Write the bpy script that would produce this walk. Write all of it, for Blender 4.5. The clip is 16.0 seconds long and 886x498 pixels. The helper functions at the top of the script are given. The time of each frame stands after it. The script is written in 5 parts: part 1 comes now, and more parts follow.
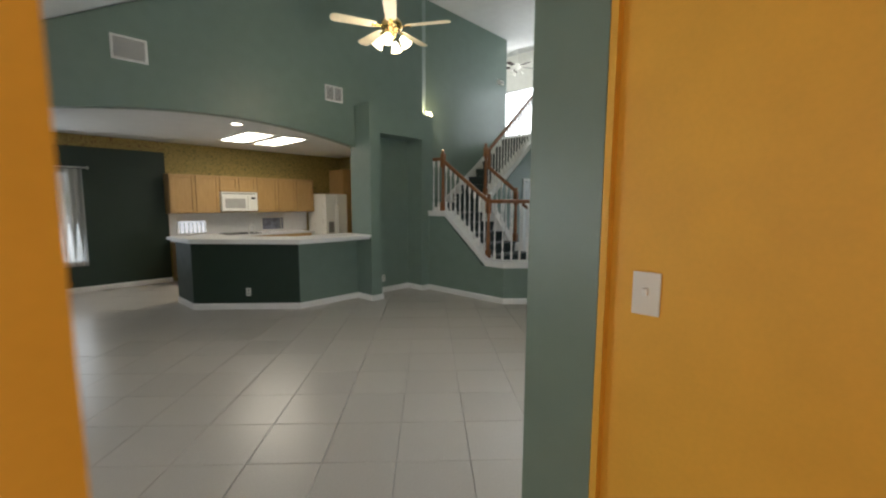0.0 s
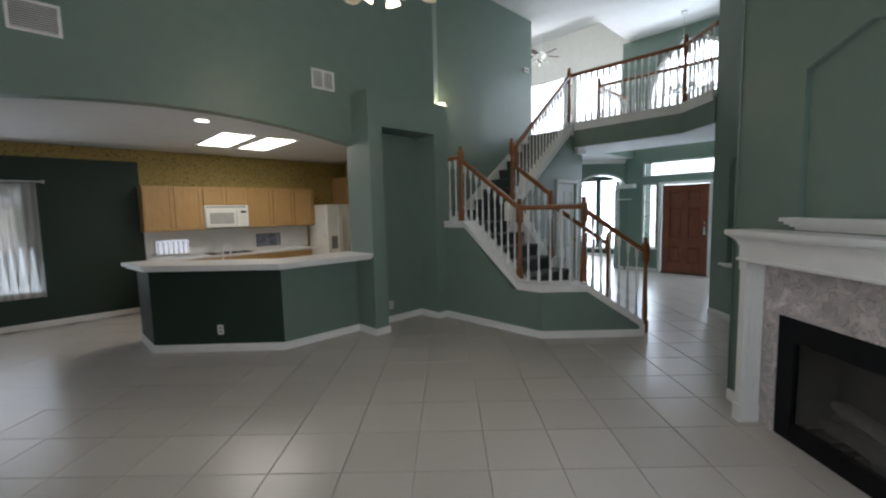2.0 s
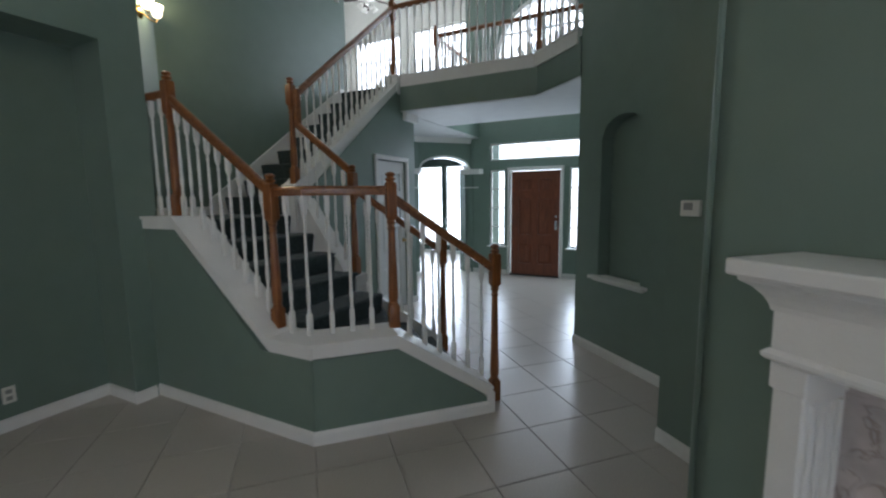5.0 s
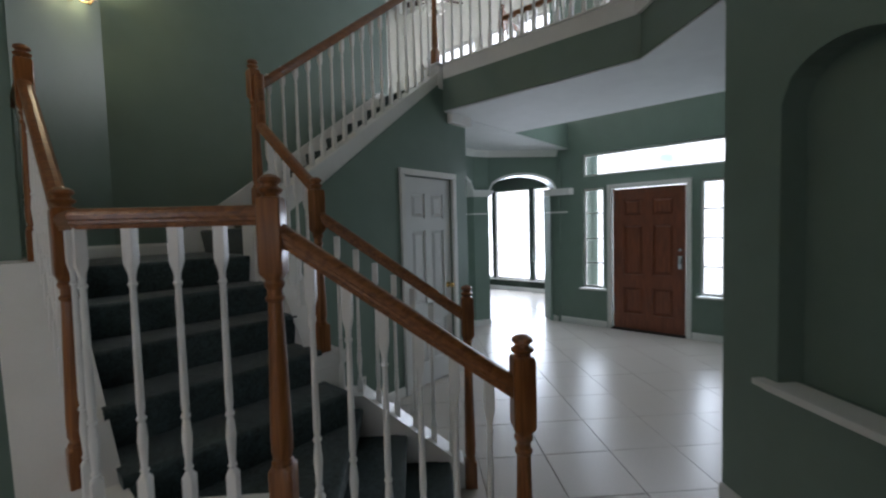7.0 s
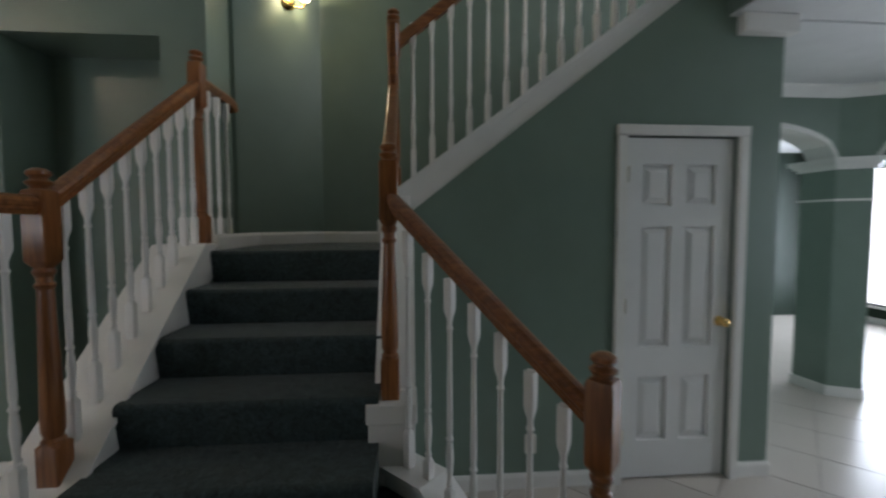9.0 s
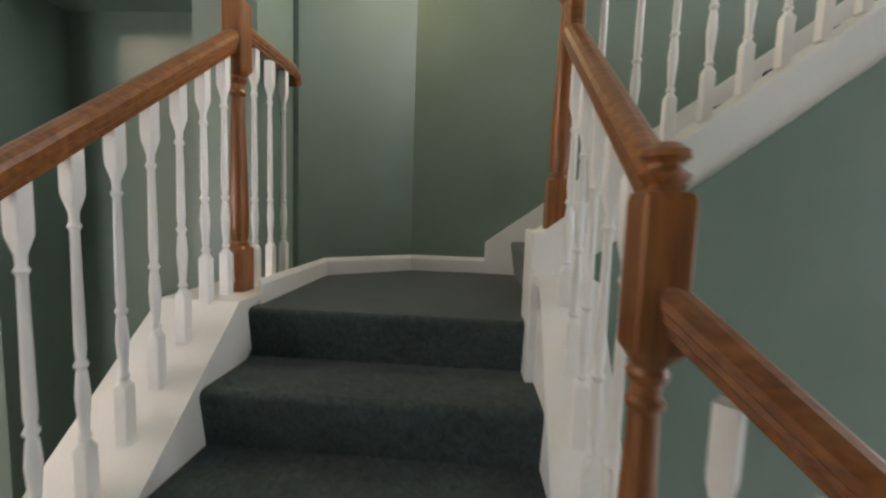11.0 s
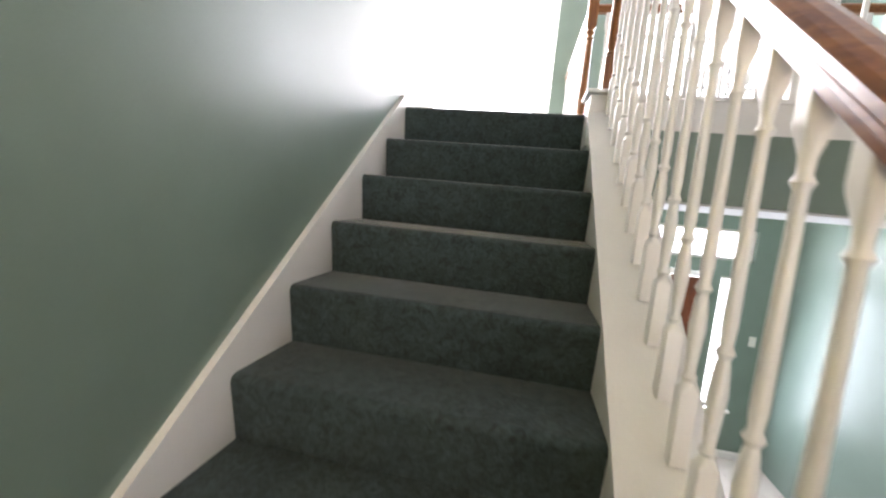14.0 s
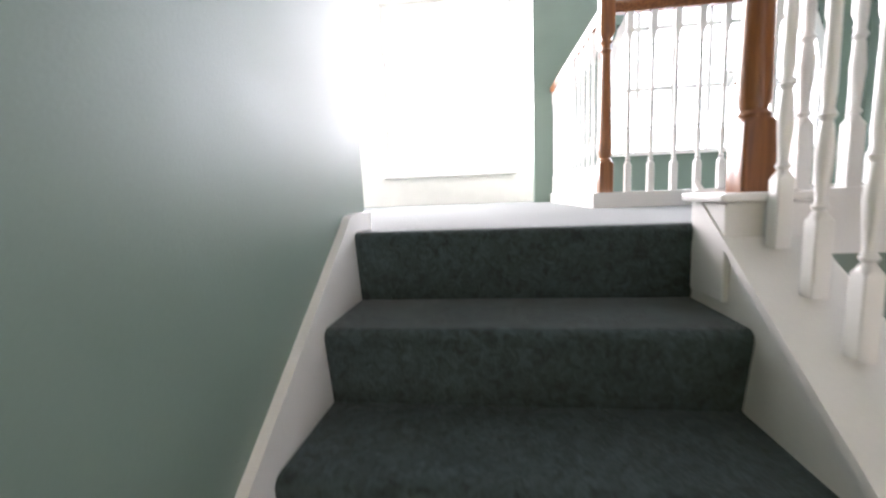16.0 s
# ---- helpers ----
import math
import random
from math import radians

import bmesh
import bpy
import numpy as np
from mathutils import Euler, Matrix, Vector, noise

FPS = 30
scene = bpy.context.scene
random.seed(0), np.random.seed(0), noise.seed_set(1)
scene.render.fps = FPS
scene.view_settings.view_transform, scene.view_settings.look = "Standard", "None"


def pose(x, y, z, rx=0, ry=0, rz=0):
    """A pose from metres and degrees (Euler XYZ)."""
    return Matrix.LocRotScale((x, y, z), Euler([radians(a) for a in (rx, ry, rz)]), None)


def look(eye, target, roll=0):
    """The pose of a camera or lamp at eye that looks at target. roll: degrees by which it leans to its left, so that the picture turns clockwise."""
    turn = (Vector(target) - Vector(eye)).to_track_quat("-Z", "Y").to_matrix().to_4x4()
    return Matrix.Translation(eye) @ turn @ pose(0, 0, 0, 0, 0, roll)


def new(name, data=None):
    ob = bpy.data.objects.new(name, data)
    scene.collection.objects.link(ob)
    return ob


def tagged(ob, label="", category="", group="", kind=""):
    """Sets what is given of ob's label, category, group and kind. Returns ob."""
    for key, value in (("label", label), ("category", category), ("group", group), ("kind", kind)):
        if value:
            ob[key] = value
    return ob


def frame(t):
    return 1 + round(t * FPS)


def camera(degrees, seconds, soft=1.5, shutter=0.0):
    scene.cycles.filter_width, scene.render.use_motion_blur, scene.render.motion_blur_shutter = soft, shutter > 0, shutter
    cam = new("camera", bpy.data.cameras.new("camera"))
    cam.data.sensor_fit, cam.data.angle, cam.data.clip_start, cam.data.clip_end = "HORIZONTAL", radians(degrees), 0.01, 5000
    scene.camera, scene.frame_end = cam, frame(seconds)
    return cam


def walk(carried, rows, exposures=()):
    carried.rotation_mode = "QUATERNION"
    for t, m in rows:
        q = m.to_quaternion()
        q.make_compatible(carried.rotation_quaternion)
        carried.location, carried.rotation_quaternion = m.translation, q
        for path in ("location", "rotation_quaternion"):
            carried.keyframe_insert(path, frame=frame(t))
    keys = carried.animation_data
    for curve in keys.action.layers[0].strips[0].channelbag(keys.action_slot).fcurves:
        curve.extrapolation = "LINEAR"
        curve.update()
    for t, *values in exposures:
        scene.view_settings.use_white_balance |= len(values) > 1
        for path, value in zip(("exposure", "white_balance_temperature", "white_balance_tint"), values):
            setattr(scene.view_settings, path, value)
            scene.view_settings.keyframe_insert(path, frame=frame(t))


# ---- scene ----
cam = camera(94.2, 16.0, 2.2, 0.4)
PATH = [
    (0, (0.344, 0.521, 1.59), (1.797, 1.877, 1.364), 0.2),
    (0.5, (0.588, 0.669, 1.594), (2.062, 2.001, 1.365), 0.4),
    (1, (0.812, 0.968, 1.576), (2.218, 2.378, 1.39), 1.3),
    (1.5, (1.026, 1.241, 1.572), (2.419, 2.663, 1.382), 0.3),
    (2, (1.326, 1.453, 1.604), (2.717, 2.877, 1.415), -1.4),
    (2.5, (1.627, 1.727, 1.583), (3.123, 3.036, 1.37), -1.3),
    (3, (1.996, 1.946, 1.577), (3.626, 3.089, 1.379), 1.4),
    (3.5, (2.442, 2.112, 1.571), (4.15, 3.137, 1.385), 1.9),
    (4, (2.91, 2.215, 1.557), (4.667, 3.133, 1.289), 0.5),
    (4.2, (3.1, 2.237, 1.554), (4.866, 3.137, 1.285), 0.3),
    (6.3, (4.949, 2.576, 1.549), (6.709, 3.512, 1.385), -3.3),
    (6.5, (5.131, 2.627, 1.544), (6.843, 3.654, 1.422), -1.9),
    (7, (5.559, 2.663, 1.552), (7.061, 3.979, 1.45), -1.5),
    (7.5, (5.979, 2.671, 1.555), (7.286, 4.184, 1.507), -2.1),
    (8, (6.383, 2.738, 1.548), (7.392, 4.463, 1.469), -0.0),
    (8.5, (6.722, 2.905, 1.538), (7.342, 4.804, 1.429), -1.2),
    (9, (6.958, 3.139, 1.54), (7.115, 5.129, 1.424), -0.1),
    (9.5, (7.009, 3.425, 1.534), (6.777, 5.408, 1.404), 2.0),
    (11.8, (6.365, 4.635, 1.985), (6.505, 6.62, 1.785), 2.3),
    (12, (6.345, 4.777, 2.045), (6.656, 6.744, 1.86), 2.4),
    (12.5, (6.381, 5.086, 2.188), (7.309, 6.855, 2.076), 1.0),
    (13, (6.427, 5.38, 2.386), (7.917, 6.705, 2.231), 2.5),
    (13.5, (6.513, 5.589, 2.517), (8.349, 6.351, 2.295), 4.2),
    (14, (6.712, 5.809, 2.654), (8.659, 6.198, 2.415), 5.2),
    (14.5, (6.946, 5.943, 2.808), (8.91, 6.152, 2.494), 1.0),
    (15, (7.239, 5.983, 2.902), (9.211, 6.137, 2.606), -1.1),
    (15.5, (7.509, 6.051, 3.064), (9.477, 6.261, 2.775), -0.3),
    (16, (7.725, 6.107, 3.219), (9.692, 6.362, 2.963), -2.3),
]
EXPOSURES = [(0, 0.0, 6400, 11), (1, -0.15, 6150, 12), (2, -0.25, 5950, 14), (4.2, -0.28, 5800, 13), (6.5, -0.62, 6000, 16), (8.5, -0.62, 6250, 17), (9.1, -0.38, 6250, 17), (9.7, 0.3, 6350, 18), (11.8, 1.0, 6850, 21), (12.5, 1.07, 6950, 22), (13.2, 1.27, 6850, 23), (14, 1.25, 6550, 24), (16, 0.86, 6350, 24)]
walk(cam, [(t, look(eye, target, roll)) for t, eye, target, roll in PATH], EXPOSURES)

# ---- light ----
SUN_EL, SUN_AZ = radians(52), radians(200)
world = bpy.data.worlds.new("world")
scene.world = world
world.use_nodes = True
wn = world.node_tree
sky = wn.nodes.new("ShaderNodeTexSky")
sky.sky_type, sky.sun_disc, sky.sun_elevation, sky.sun_rotation = "NISHITA", False, SUN_EL, SUN_AZ
wn.links.new(sky.outputs[0], wn.nodes["Background"].inputs[0])
wn.nodes["Background"].inputs[1].default_value = 0.15
sun = new("sun", bpy.data.lights.new("sun", "SUN"))
sun.data.energy, sun.data.angle, sun.data.color = 3.0, radians(0.5), (1.0, 0.95, 0.88)
sun.rotation_euler = (radians(38), 0, radians(160))


def window_light(name, at, toward, w, h, power, color=(0.86, 0.94, 1.0)):
    """Area lamp in place of sky light, mostly set in a window's opening."""
    lamp = bpy.data.lights.new(name, "AREA")
    lamp.shape, lamp.size, lamp.size_y, lamp.energy, lamp.color = "RECTANGLE", w, h, power, color
    ob = new(name, lamp)
    ob.matrix_world = look(at, toward)
    return ob


def bulb(name, at, power, size=0.04, color=(1.0, 0.78, 0.5)):
    lamp = bpy.data.lights.new(name, "POINT")
    lamp.energy, lamp.shadow_soft_size, lamp.color = power, size, color
    ob = new(name, lamp)
    ob.location = at
    return ob


window_light("nook_sky", (0.5, 9.84, 1.35), (0.5, 5.0, 1.0), 1.6, 1.6, 16)
# weak fill from an assumed window out of view on the left
window_light("living_fill", (-1.3, 2.6, 1.6), (3.0, 3.6, 0.8), 1.5, 1.3, 3)
# fill for pier, niche and stair panel, from an assumed south window
window_light("south_fill", (2.75, 0.76, 1.6), (3.6, 6.0, 1.2), 1.0, 1.3, 17)
window_light("dining_sky", (13.98, 8.0, 1.4), (9.0, 7.0, 0.6), 2.2, 2.0, 160, (0.80, 0.91, 1.0))
window_light("transom_sky", (11.66, 4.3, 2.44), (9.0, 4.3, 1.0), 1.8, 0.3, 6)
window_light("sidelight_sky", (11.66, 5.06, 1.33), (8.0, 4.6, 0.8), 0.3, 1.5, 11, (0.80, 0.91, 1.0))
window_light("sidelight_sky_b", (11.66, 3.55, 1.33), (8.0, 3.6, 0.8), 0.22, 1.5, 12, (0.80, 0.91, 1.0))
window_light("upper_sky", (11.62, 4.2, 4.4), (8.0, 4.4, 3.2), 1.7, 1.6, 50)
window_light("loft_sky", (12.15, 7.2, 4.5), (8.0, 7.0, 3.4), 3.0, 1.9, 155, (1.0, 0.98, 0.93))
# added warm fill for the orange room; no window or fixture is built here
window_light("orange_room_fill", (-1.0, -0.2, 1.6), (1.5, 0.3, 1.4), 1.2, 1.6, 15, (1.0, 0.9, 0.75))

# ---- materials ----


def material(name, base, rough=0.6, metal=0.0, scale=6.0, vary=0.12, fine=120.0, bump=0.05, coat=0.0, island=0.0, emit=0.0):
    """Painted or natural surface: colour that drifts at a large and a small scale, fine relief, uneven gloss."""
    m = bpy.data.materials.new(name)
    m.use_nodes = True
    t = m.node_tree
    b = t.nodes["Principled BSDF"]
    n1 = t.nodes.new("ShaderNodeTexNoise")
    n1.inputs["Scale"].default_value, n1.inputs["Detail"].default_value = scale, 5
    n2 = t.nodes.new("ShaderNodeTexNoise")
    n2.inputs["Scale"].default_value, n2.inputs["Detail"].default_value = fine, 3
    geo = t.nodes.new("ShaderNodeNewGeometry")
    for n in (n1, n2):
        t.links.new(geo.outputs["Position"], n.inputs["Vector"])
    mixn = t.nodes.new("ShaderNodeMath")
    mixn.operation = "MULTIPLY_ADD"
    mixn.inputs[1].default_value = 0.45
    t.links.new(n2.outputs[0], mixn.inputs[0])
    t.links.new(n1.outputs[0], mixn.inputs[2])
    ramp = t.nodes.new("ShaderNodeValToRGB")
    ramp.color_ramp.elements[0].position, ramp.color_ramp.elements[1].position = 0.45, 1.0
    ramp.color_ramp.elements[0].color = [c * (1 - vary) for c in base] + [1]
    ramp.color_ramp.elements[1].color = [min(1, c * (1 + vary)) for c in base] + [1]
    t.links.new(mixn.outputs[0], ramp.inputs[0])
    col = ramp.outputs[0]
    if island:
        info = t.nodes.new("ShaderNodeObjectInfo")
        hsv = t.nodes.new("ShaderNodeHueSaturation")
        mr = t.nodes.new("ShaderNodeMapRange")
        mr.inputs[3].default_value, mr.inputs[4].default_value = 1 - island, 1 + island
        t.links.new(info.outputs["Random"], mr.inputs[0])
        t.links.new(mr.outputs[0], hsv.inputs["Value"])
        t.links.new(col, hsv.inputs["Color"])
        col = hsv.outputs[0]
    t.links.new(col, b.inputs["Base Color"])
    rr = t.nodes.new("ShaderNodeMapRange")
    rr.inputs[3].default_value, rr.inputs[4].default_value = max(0.02, rough - 0.1), min(1, rough + 0.1)
    t.links.new(n1.outputs[0], rr.inputs[0])
    t.links.new(rr.outputs[0], b.inputs["Roughness"])
    b.inputs["Metallic"].default_value = metal
    b.inputs["Coat Weight"].default_value = coat
    if bump:
        bp = t.nodes.new("ShaderNodeBump")
        bp.inputs["Strength"].default_value, bp.inputs["Distance"].default_value = bump, 0.01
        t.links.new(n2.outputs[0], bp.inputs["Height"])
        t.links.new(bp.outputs[0], b.inputs["Normal"])
    if emit:
        b.inputs["Emission Color"].default_value = (*base, 1)
        b.inputs["Emission Strength"].default_value = emit
    return m


def wood_material(name, light, dark, along=(0.6, 9, 9), rough=0.3, coat=0.2):
    """Grained timber: streaks stretched along one axis of the piece."""
    m = bpy.data.materials.new(name)
    m.use_nodes = True
    t = m.node_tree
    b = t.nodes["Principled BSDF"]
    co = t.nodes.new("ShaderNodeTexCoord")
    mp = t.nodes.new("ShaderNodeMapping")
    mp.inputs["Scale"].default_value = along
    n = t.nodes.new("ShaderNodeTexNoise")
    n.inputs["Scale"].default_value, n.inputs["Detail"].default_value, n.inputs["Distortion"].default_value = 7, 6, 0.6
    t.links.new(co.outputs["Object"], mp.inputs["Vector"])
    t.links.new(mp.outputs[0], n.inputs["Vector"])
    ramp = t.nodes.new("ShaderNodeValToRGB")
    ramp.color_ramp.elements[0].position, ramp.color_ramp.elements[1].position = 0.32, 0.68
    ramp.color_ramp.elements[0].color, ramp.color_ramp.elements[1].color = (*dark, 1), (*light, 1)
    t.links.new(n.outputs[0], ramp.inputs[0])
    t.links.new(ramp.outputs[0], b.inputs["Base Color"])
    b.inputs["Roughness"].default_value, b.inputs["Coat Weight"].default_value = rough, coat
    b.inputs["Coat Roughness"].default_value = 0.15
    bp = t.nodes.new("ShaderNodeBump")
    bp.inputs["Strength"].default_value, bp.inputs["Distance"].default_value = 0.08, 0.004
    t.links.new(n.outputs[0], bp.inputs["Height"])
    t.links.new(bp.outputs[0], b.inputs["Normal"])
    return m


def carpet_material(name, base):
    """Cut-pile carpet: brushed lighter and darker patches, fibrous relief, sheen."""
    m = material(name, base, 0.95, scale=11, vary=0.2, fine=150, bump=0.4)
    t = m.node_tree
    b = t.nodes["Principled BSDF"]
    b.inputs["Sheen Weight"].default_value, b.inputs["Sheen Roughness"].default_value = 0.42, 0.3
    n = t.nodes.new("ShaderNodeTexNoise")
    n.inputs["Scale"].default_value, n.inputs["Detail"].default_value, n.inputs["Distortion"].default_value = 38, 6, 1.2
    geo = t.nodes.new("ShaderNodeNewGeometry")
    t.links.new(geo.outputs["Position"], n.inputs["Vector"])
    mr = t.nodes.new("ShaderNodeMapRange")
    mr.inputs[1].default_value, mr.inputs[2].default_value, mr.inputs[3].default_value, mr.inputs[4].default_value = 0.3, 0.7, 0.55, 1.45
    t.links.new(n.outputs[0], mr.inputs[0])
    hsv = t.nodes.new("ShaderNodeHueSaturation")
    src = b.inputs["Base Color"].links[0].from_socket
    t.links.new(src, hsv.inputs["Color"])
    t.links.new(mr.outputs[0], hsv.inputs["Value"])
    t.links.new(hsv.outputs[0], b.inputs["Base Color"])
    return m


def tile_material(name, base):
    """Glazed ceramic: each tile its own tone, faint speckle, even gloss."""
    m = bpy.data.materials.new(name)
    m.use_nodes = True
    t = m.node_tree
    b = t.nodes["Principled BSDF"]
    geo = t.nodes.new("ShaderNodeNewGeometry")
    n = t.nodes.new("ShaderNodeTexNoise")
    n.inputs["Scale"].default_value, n.inputs["Detail"].default_value = 90, 4
    t.links.new(geo.outputs["Position"], n.inputs["Vector"])
    info = t.nodes.new("ShaderNodeObjectInfo")
    tone = t.nodes.new("ShaderNodeMapRange")
    tone.inputs[3].default_value, tone.inputs[4].default_value = 0.93, 1.02
    t.links.new(info.outputs["Random"], tone.inputs[0])
    speck = t.nodes.new("ShaderNodeMapRange")
    speck.inputs[1].default_value, speck.inputs[2].default_value = 0.3, 0.7
    speck.inputs[3].default_value, speck.inputs[4].default_value = 0.95, 1.05
    t.links.new(n.outputs[0], speck.inputs[0])
    mul = t.nodes.new("ShaderNodeMath")
    mul.operation = "MULTIPLY"
    t.links.new(tone.outputs[0], mul.inputs[0])
    t.links.new(speck.outputs[0], mul.inputs[1])
    hsv = t.nodes.new("ShaderNodeHueSaturation")
    hsv.inputs["Color"].default_value = (*base, 1)
    t.links.new(mul.outputs[0], hsv.inputs["Value"])
    t.links.new(hsv.outputs[0], b.inputs["Base Color"])
    b.inputs["Roughness"].default_value = 0.28
    return m


M_GREEN = material("sage_paint", (0.172, 0.235, 0.196), 0.38, vary=0.05, fine=170, bump=0.05)
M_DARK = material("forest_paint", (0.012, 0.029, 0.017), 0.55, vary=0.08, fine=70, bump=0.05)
M_ORANGE = material("orange_paint", (0.80, 0.435, 0.05), 0.55, vary=0.06, fine=70, bump=0.05)
M_CREAM = material("cream_paint", (0.80, 0.80, 0.76), 0.6, vary=0.04)
M_CEIL = material("ceiling_paint", (0.74, 0.75, 0.75), 0.8, vary=0.04, fine=160, bump=0.3)
M_WHITE = material("white_trim", (0.80, 0.79, 0.76), 0.35, vary=0.04, bump=0.02)
M_DOORW = material("white_door", (0.78, 0.78, 0.77), 0.4, vary=0.03, bump=0.02)
M_CARPET = carpet_material("carpet", (0.036, 0.055, 0.056))
M_LIGHTCARPET = carpet_material("upper_carpet", (0.034, 0.052, 0.050))
M_TILE = tile_material("floor_tile", (0.505, 0.463, 0.408))
M_GROUT = material("grout", (0.44, 0.41, 0.375), 0.9, vary=0.15)
M_OAK = wood_material("oak_rail", (0.30, 0.115, 0.032), (0.15, 0.048, 0.012))
M_DOOR = wood_material("mahogany_door", (0.26, 0.075, 0.030), (0.14, 0.038, 0.016), along=(9, 9, 0.6), rough=0.35)
M_MAPLE = wood_material("maple_cabinet", (0.50, 0.315, 0.125), (0.42, 0.255, 0.095), along=(8, 8, 0.7), rough=0.4)
M_LAMINATE = material("counter_laminate", (0.74, 0.74, 0.73), 0.35, scale=30, vary=0.06)
M_APPLIANCE = material("appliance_white", (0.80, 0.80, 0.76), 0.3, vary=0.02, bump=0.0)
M_BLACK = material("black_metal", (0.004, 0.004, 0.005), 0.6, vary=0.2)
M_BLACK.node_tree.nodes["Principled BSDF"].inputs["Specular IOR Level"].default_value = 0.2
M_SOOT = material("firebox_soot", (0.02, 0.019, 0.018), 0.9, vary=0.4)


def marble_material(name):
    """Polished marble: pale pinkish grey clouds crossed by thin warm veins."""
    m = material(name, (0.53, 0.49, 0.48), 0.25, scale=7, vary=0.25, fine=20, bump=0.02)
    t = m.node_tree
    b = t.nodes["Principled BSDF"]
    geo = t.nodes.new("ShaderNodeNewGeometry")
    n = t.nodes.new("ShaderNodeTexNoise")
    n.inputs["Scale"].default_value, n.inputs["Detail"].default_value, n.inputs["Distortion"].default_value = 6.5, 7, 2.4
    t.links.new(geo.outputs["Position"], n.inputs["Vector"])
    r = t.nodes.new("ShaderNodeValToRGB")
    e = r.color_ramp.elements
    e[0].position, e[0].color = 0.38, (0.92, 0.90, 0.90, 1)
    e[1].position, e[1].color = 0.62, (1.12, 1.10, 1.08, 1)
    for at, col in ((0.475, (1.0, 1.0, 1.0, 1)), (0.50, (0.62, 0.55, 0.50, 1)), (0.52, (1.05, 1.02, 1.0, 1))):
        e.new(at).color = col
    t.links.new(n.outputs[0], r.inputs[0])
    mix = t.nodes.new("ShaderNodeMix")
    mix.data_type, mix.blend_type = "RGBA", "MULTIPLY"
    mix.inputs[0].default_value = 1.0
    t.links.new(b.inputs["Base Color"].links[0].from_socket, mix.inputs[6])
    t.links.new(r.outputs[0], mix.inputs[7])
    t.links.new(mix.outputs[2], b.inputs["Base Color"])
    return m


M_MARBLE = marble_material("marble")
M_BRASS = material("brass", (0.75, 0.52, 0.20), 0.25, metal=1.0, vary=0.1, bump=0)
M_CHROME = material("chrome", (0.75, 0.75, 0.76), 0.15, metal=1.0, vary=0.05, bump=0)
M_PLATE = material("plastic_plate", (0.78, 0.76, 0.70), 0.4, vary=0.02, bump=0)
M_PANEL_LIGHT = material("lit_panel", (1.0, 0.91, 0.74), 0.5, emit=11.5, bump=0)
M_SHADE = material("lit_glass_shade", (1.0, 0.86, 0.62), 0.4, emit=5.0, bump=0)
M_GRASS = material("lawn", (0.10, 0.16, 0.05), 0.9, scale=2, vary=0.3)
M_LEAF = material("leaves", (0.07, 0.12, 0.035), 0.7, scale=3, vary=0.4)
M_BARK = material("bark", (0.14, 0.10, 0.07), 0.9, scale=9, vary=0.3)
M_DRIVE = material("driveway", (0.5, 0.48, 0.45), 0.85, vary=0.1)
M_LOG = material("ceramic_log", (0.035, 0.028, 0.024), 0.9, scale=14, vary=0.5)


def glass_material():
    m = bpy.data.materials.new("window_glass")
    m.use_nodes = True
    b = m.node_tree.nodes["Principled BSDF"]
    b.inputs["Transmission Weight"].default_value, b.inputs["Roughness"].default_value, b.inputs["IOR"].default_value = 1.0, 0.0, 1.45
    return m


M_GLASS = glass_material()


def curtain_material():
    m = bpy.data.materials.new("sheer_curtain")
    m.use_nodes = True
    t = m.node_tree
    out = t.nodes["Material Output"]
    mixs = t.nodes.new("ShaderNodeMixShader")
    tr = t.nodes.new("ShaderNodeBsdfTransparent")
    mix2 = t.nodes.new("ShaderNodeMixShader")
    di = t.nodes.new("ShaderNodeBsdfDiffuse")
    tl = t.nodes.new("ShaderNodeBsdfTranslucent")
    for n in (di, tl):
        n.inputs[0].default_value = (0.85, 0.85, 0.83, 1)
    mix2.inputs[0].default_value = 0.55
    mixs.inputs[0].default_value = 0.6
    t.links.new(di.outputs[0], mix2.inputs[1])
    t.links.new(tl.outputs[0], mix2.inputs[2])
    t.links.new(tr.outputs[0], mixs.inputs[1])
    t.links.new(mix2.outputs[0], mixs.inputs[2])
    t.links.new(mixs.outputs[0], out.inputs[0])
    return m


M_SHEER = curtain_material()


def wallpaper_material(name, fleck):
    """Ivy-patterned wallpaper: dull gold ground with small green leaf flecks."""
    m = bpy.data.materials.new(name)
    m.use_nodes = True
    t = m.node_tree
    b = t.nodes["Principled BSDF"]
    geo = t.nodes.new("ShaderNodeNewGeometry")
    n = t.nodes.new("ShaderNodeTexNoise")
    n.inputs["Scale"].default_value, n.inputs["Detail"].default_value, n.inputs["Distortion"].default_value = 30, 6, 1.2
    t.links.new(geo.outputs["Position"], n.inputs["Vector"])
    r1 = t.nodes.new("ShaderNodeValToRGB")
    e = r1.color_ramp.elements
    e[0].position, e[0].color = 0.37, (*fleck, 1)
    e[1].position, e[1].color = 0.60, (0.40, 0.285, 0.085, 1)
    mid = e.new(0.46)
    mid.color = (0.31, 0.24, 0.068, 1)
    t.links.new(n.outputs[0], r1.inputs[0])
    t.links.new(r1.outputs[0], b.inputs["Base Color"])
    b.inputs["Roughness"].default_value = 0.7
    return m


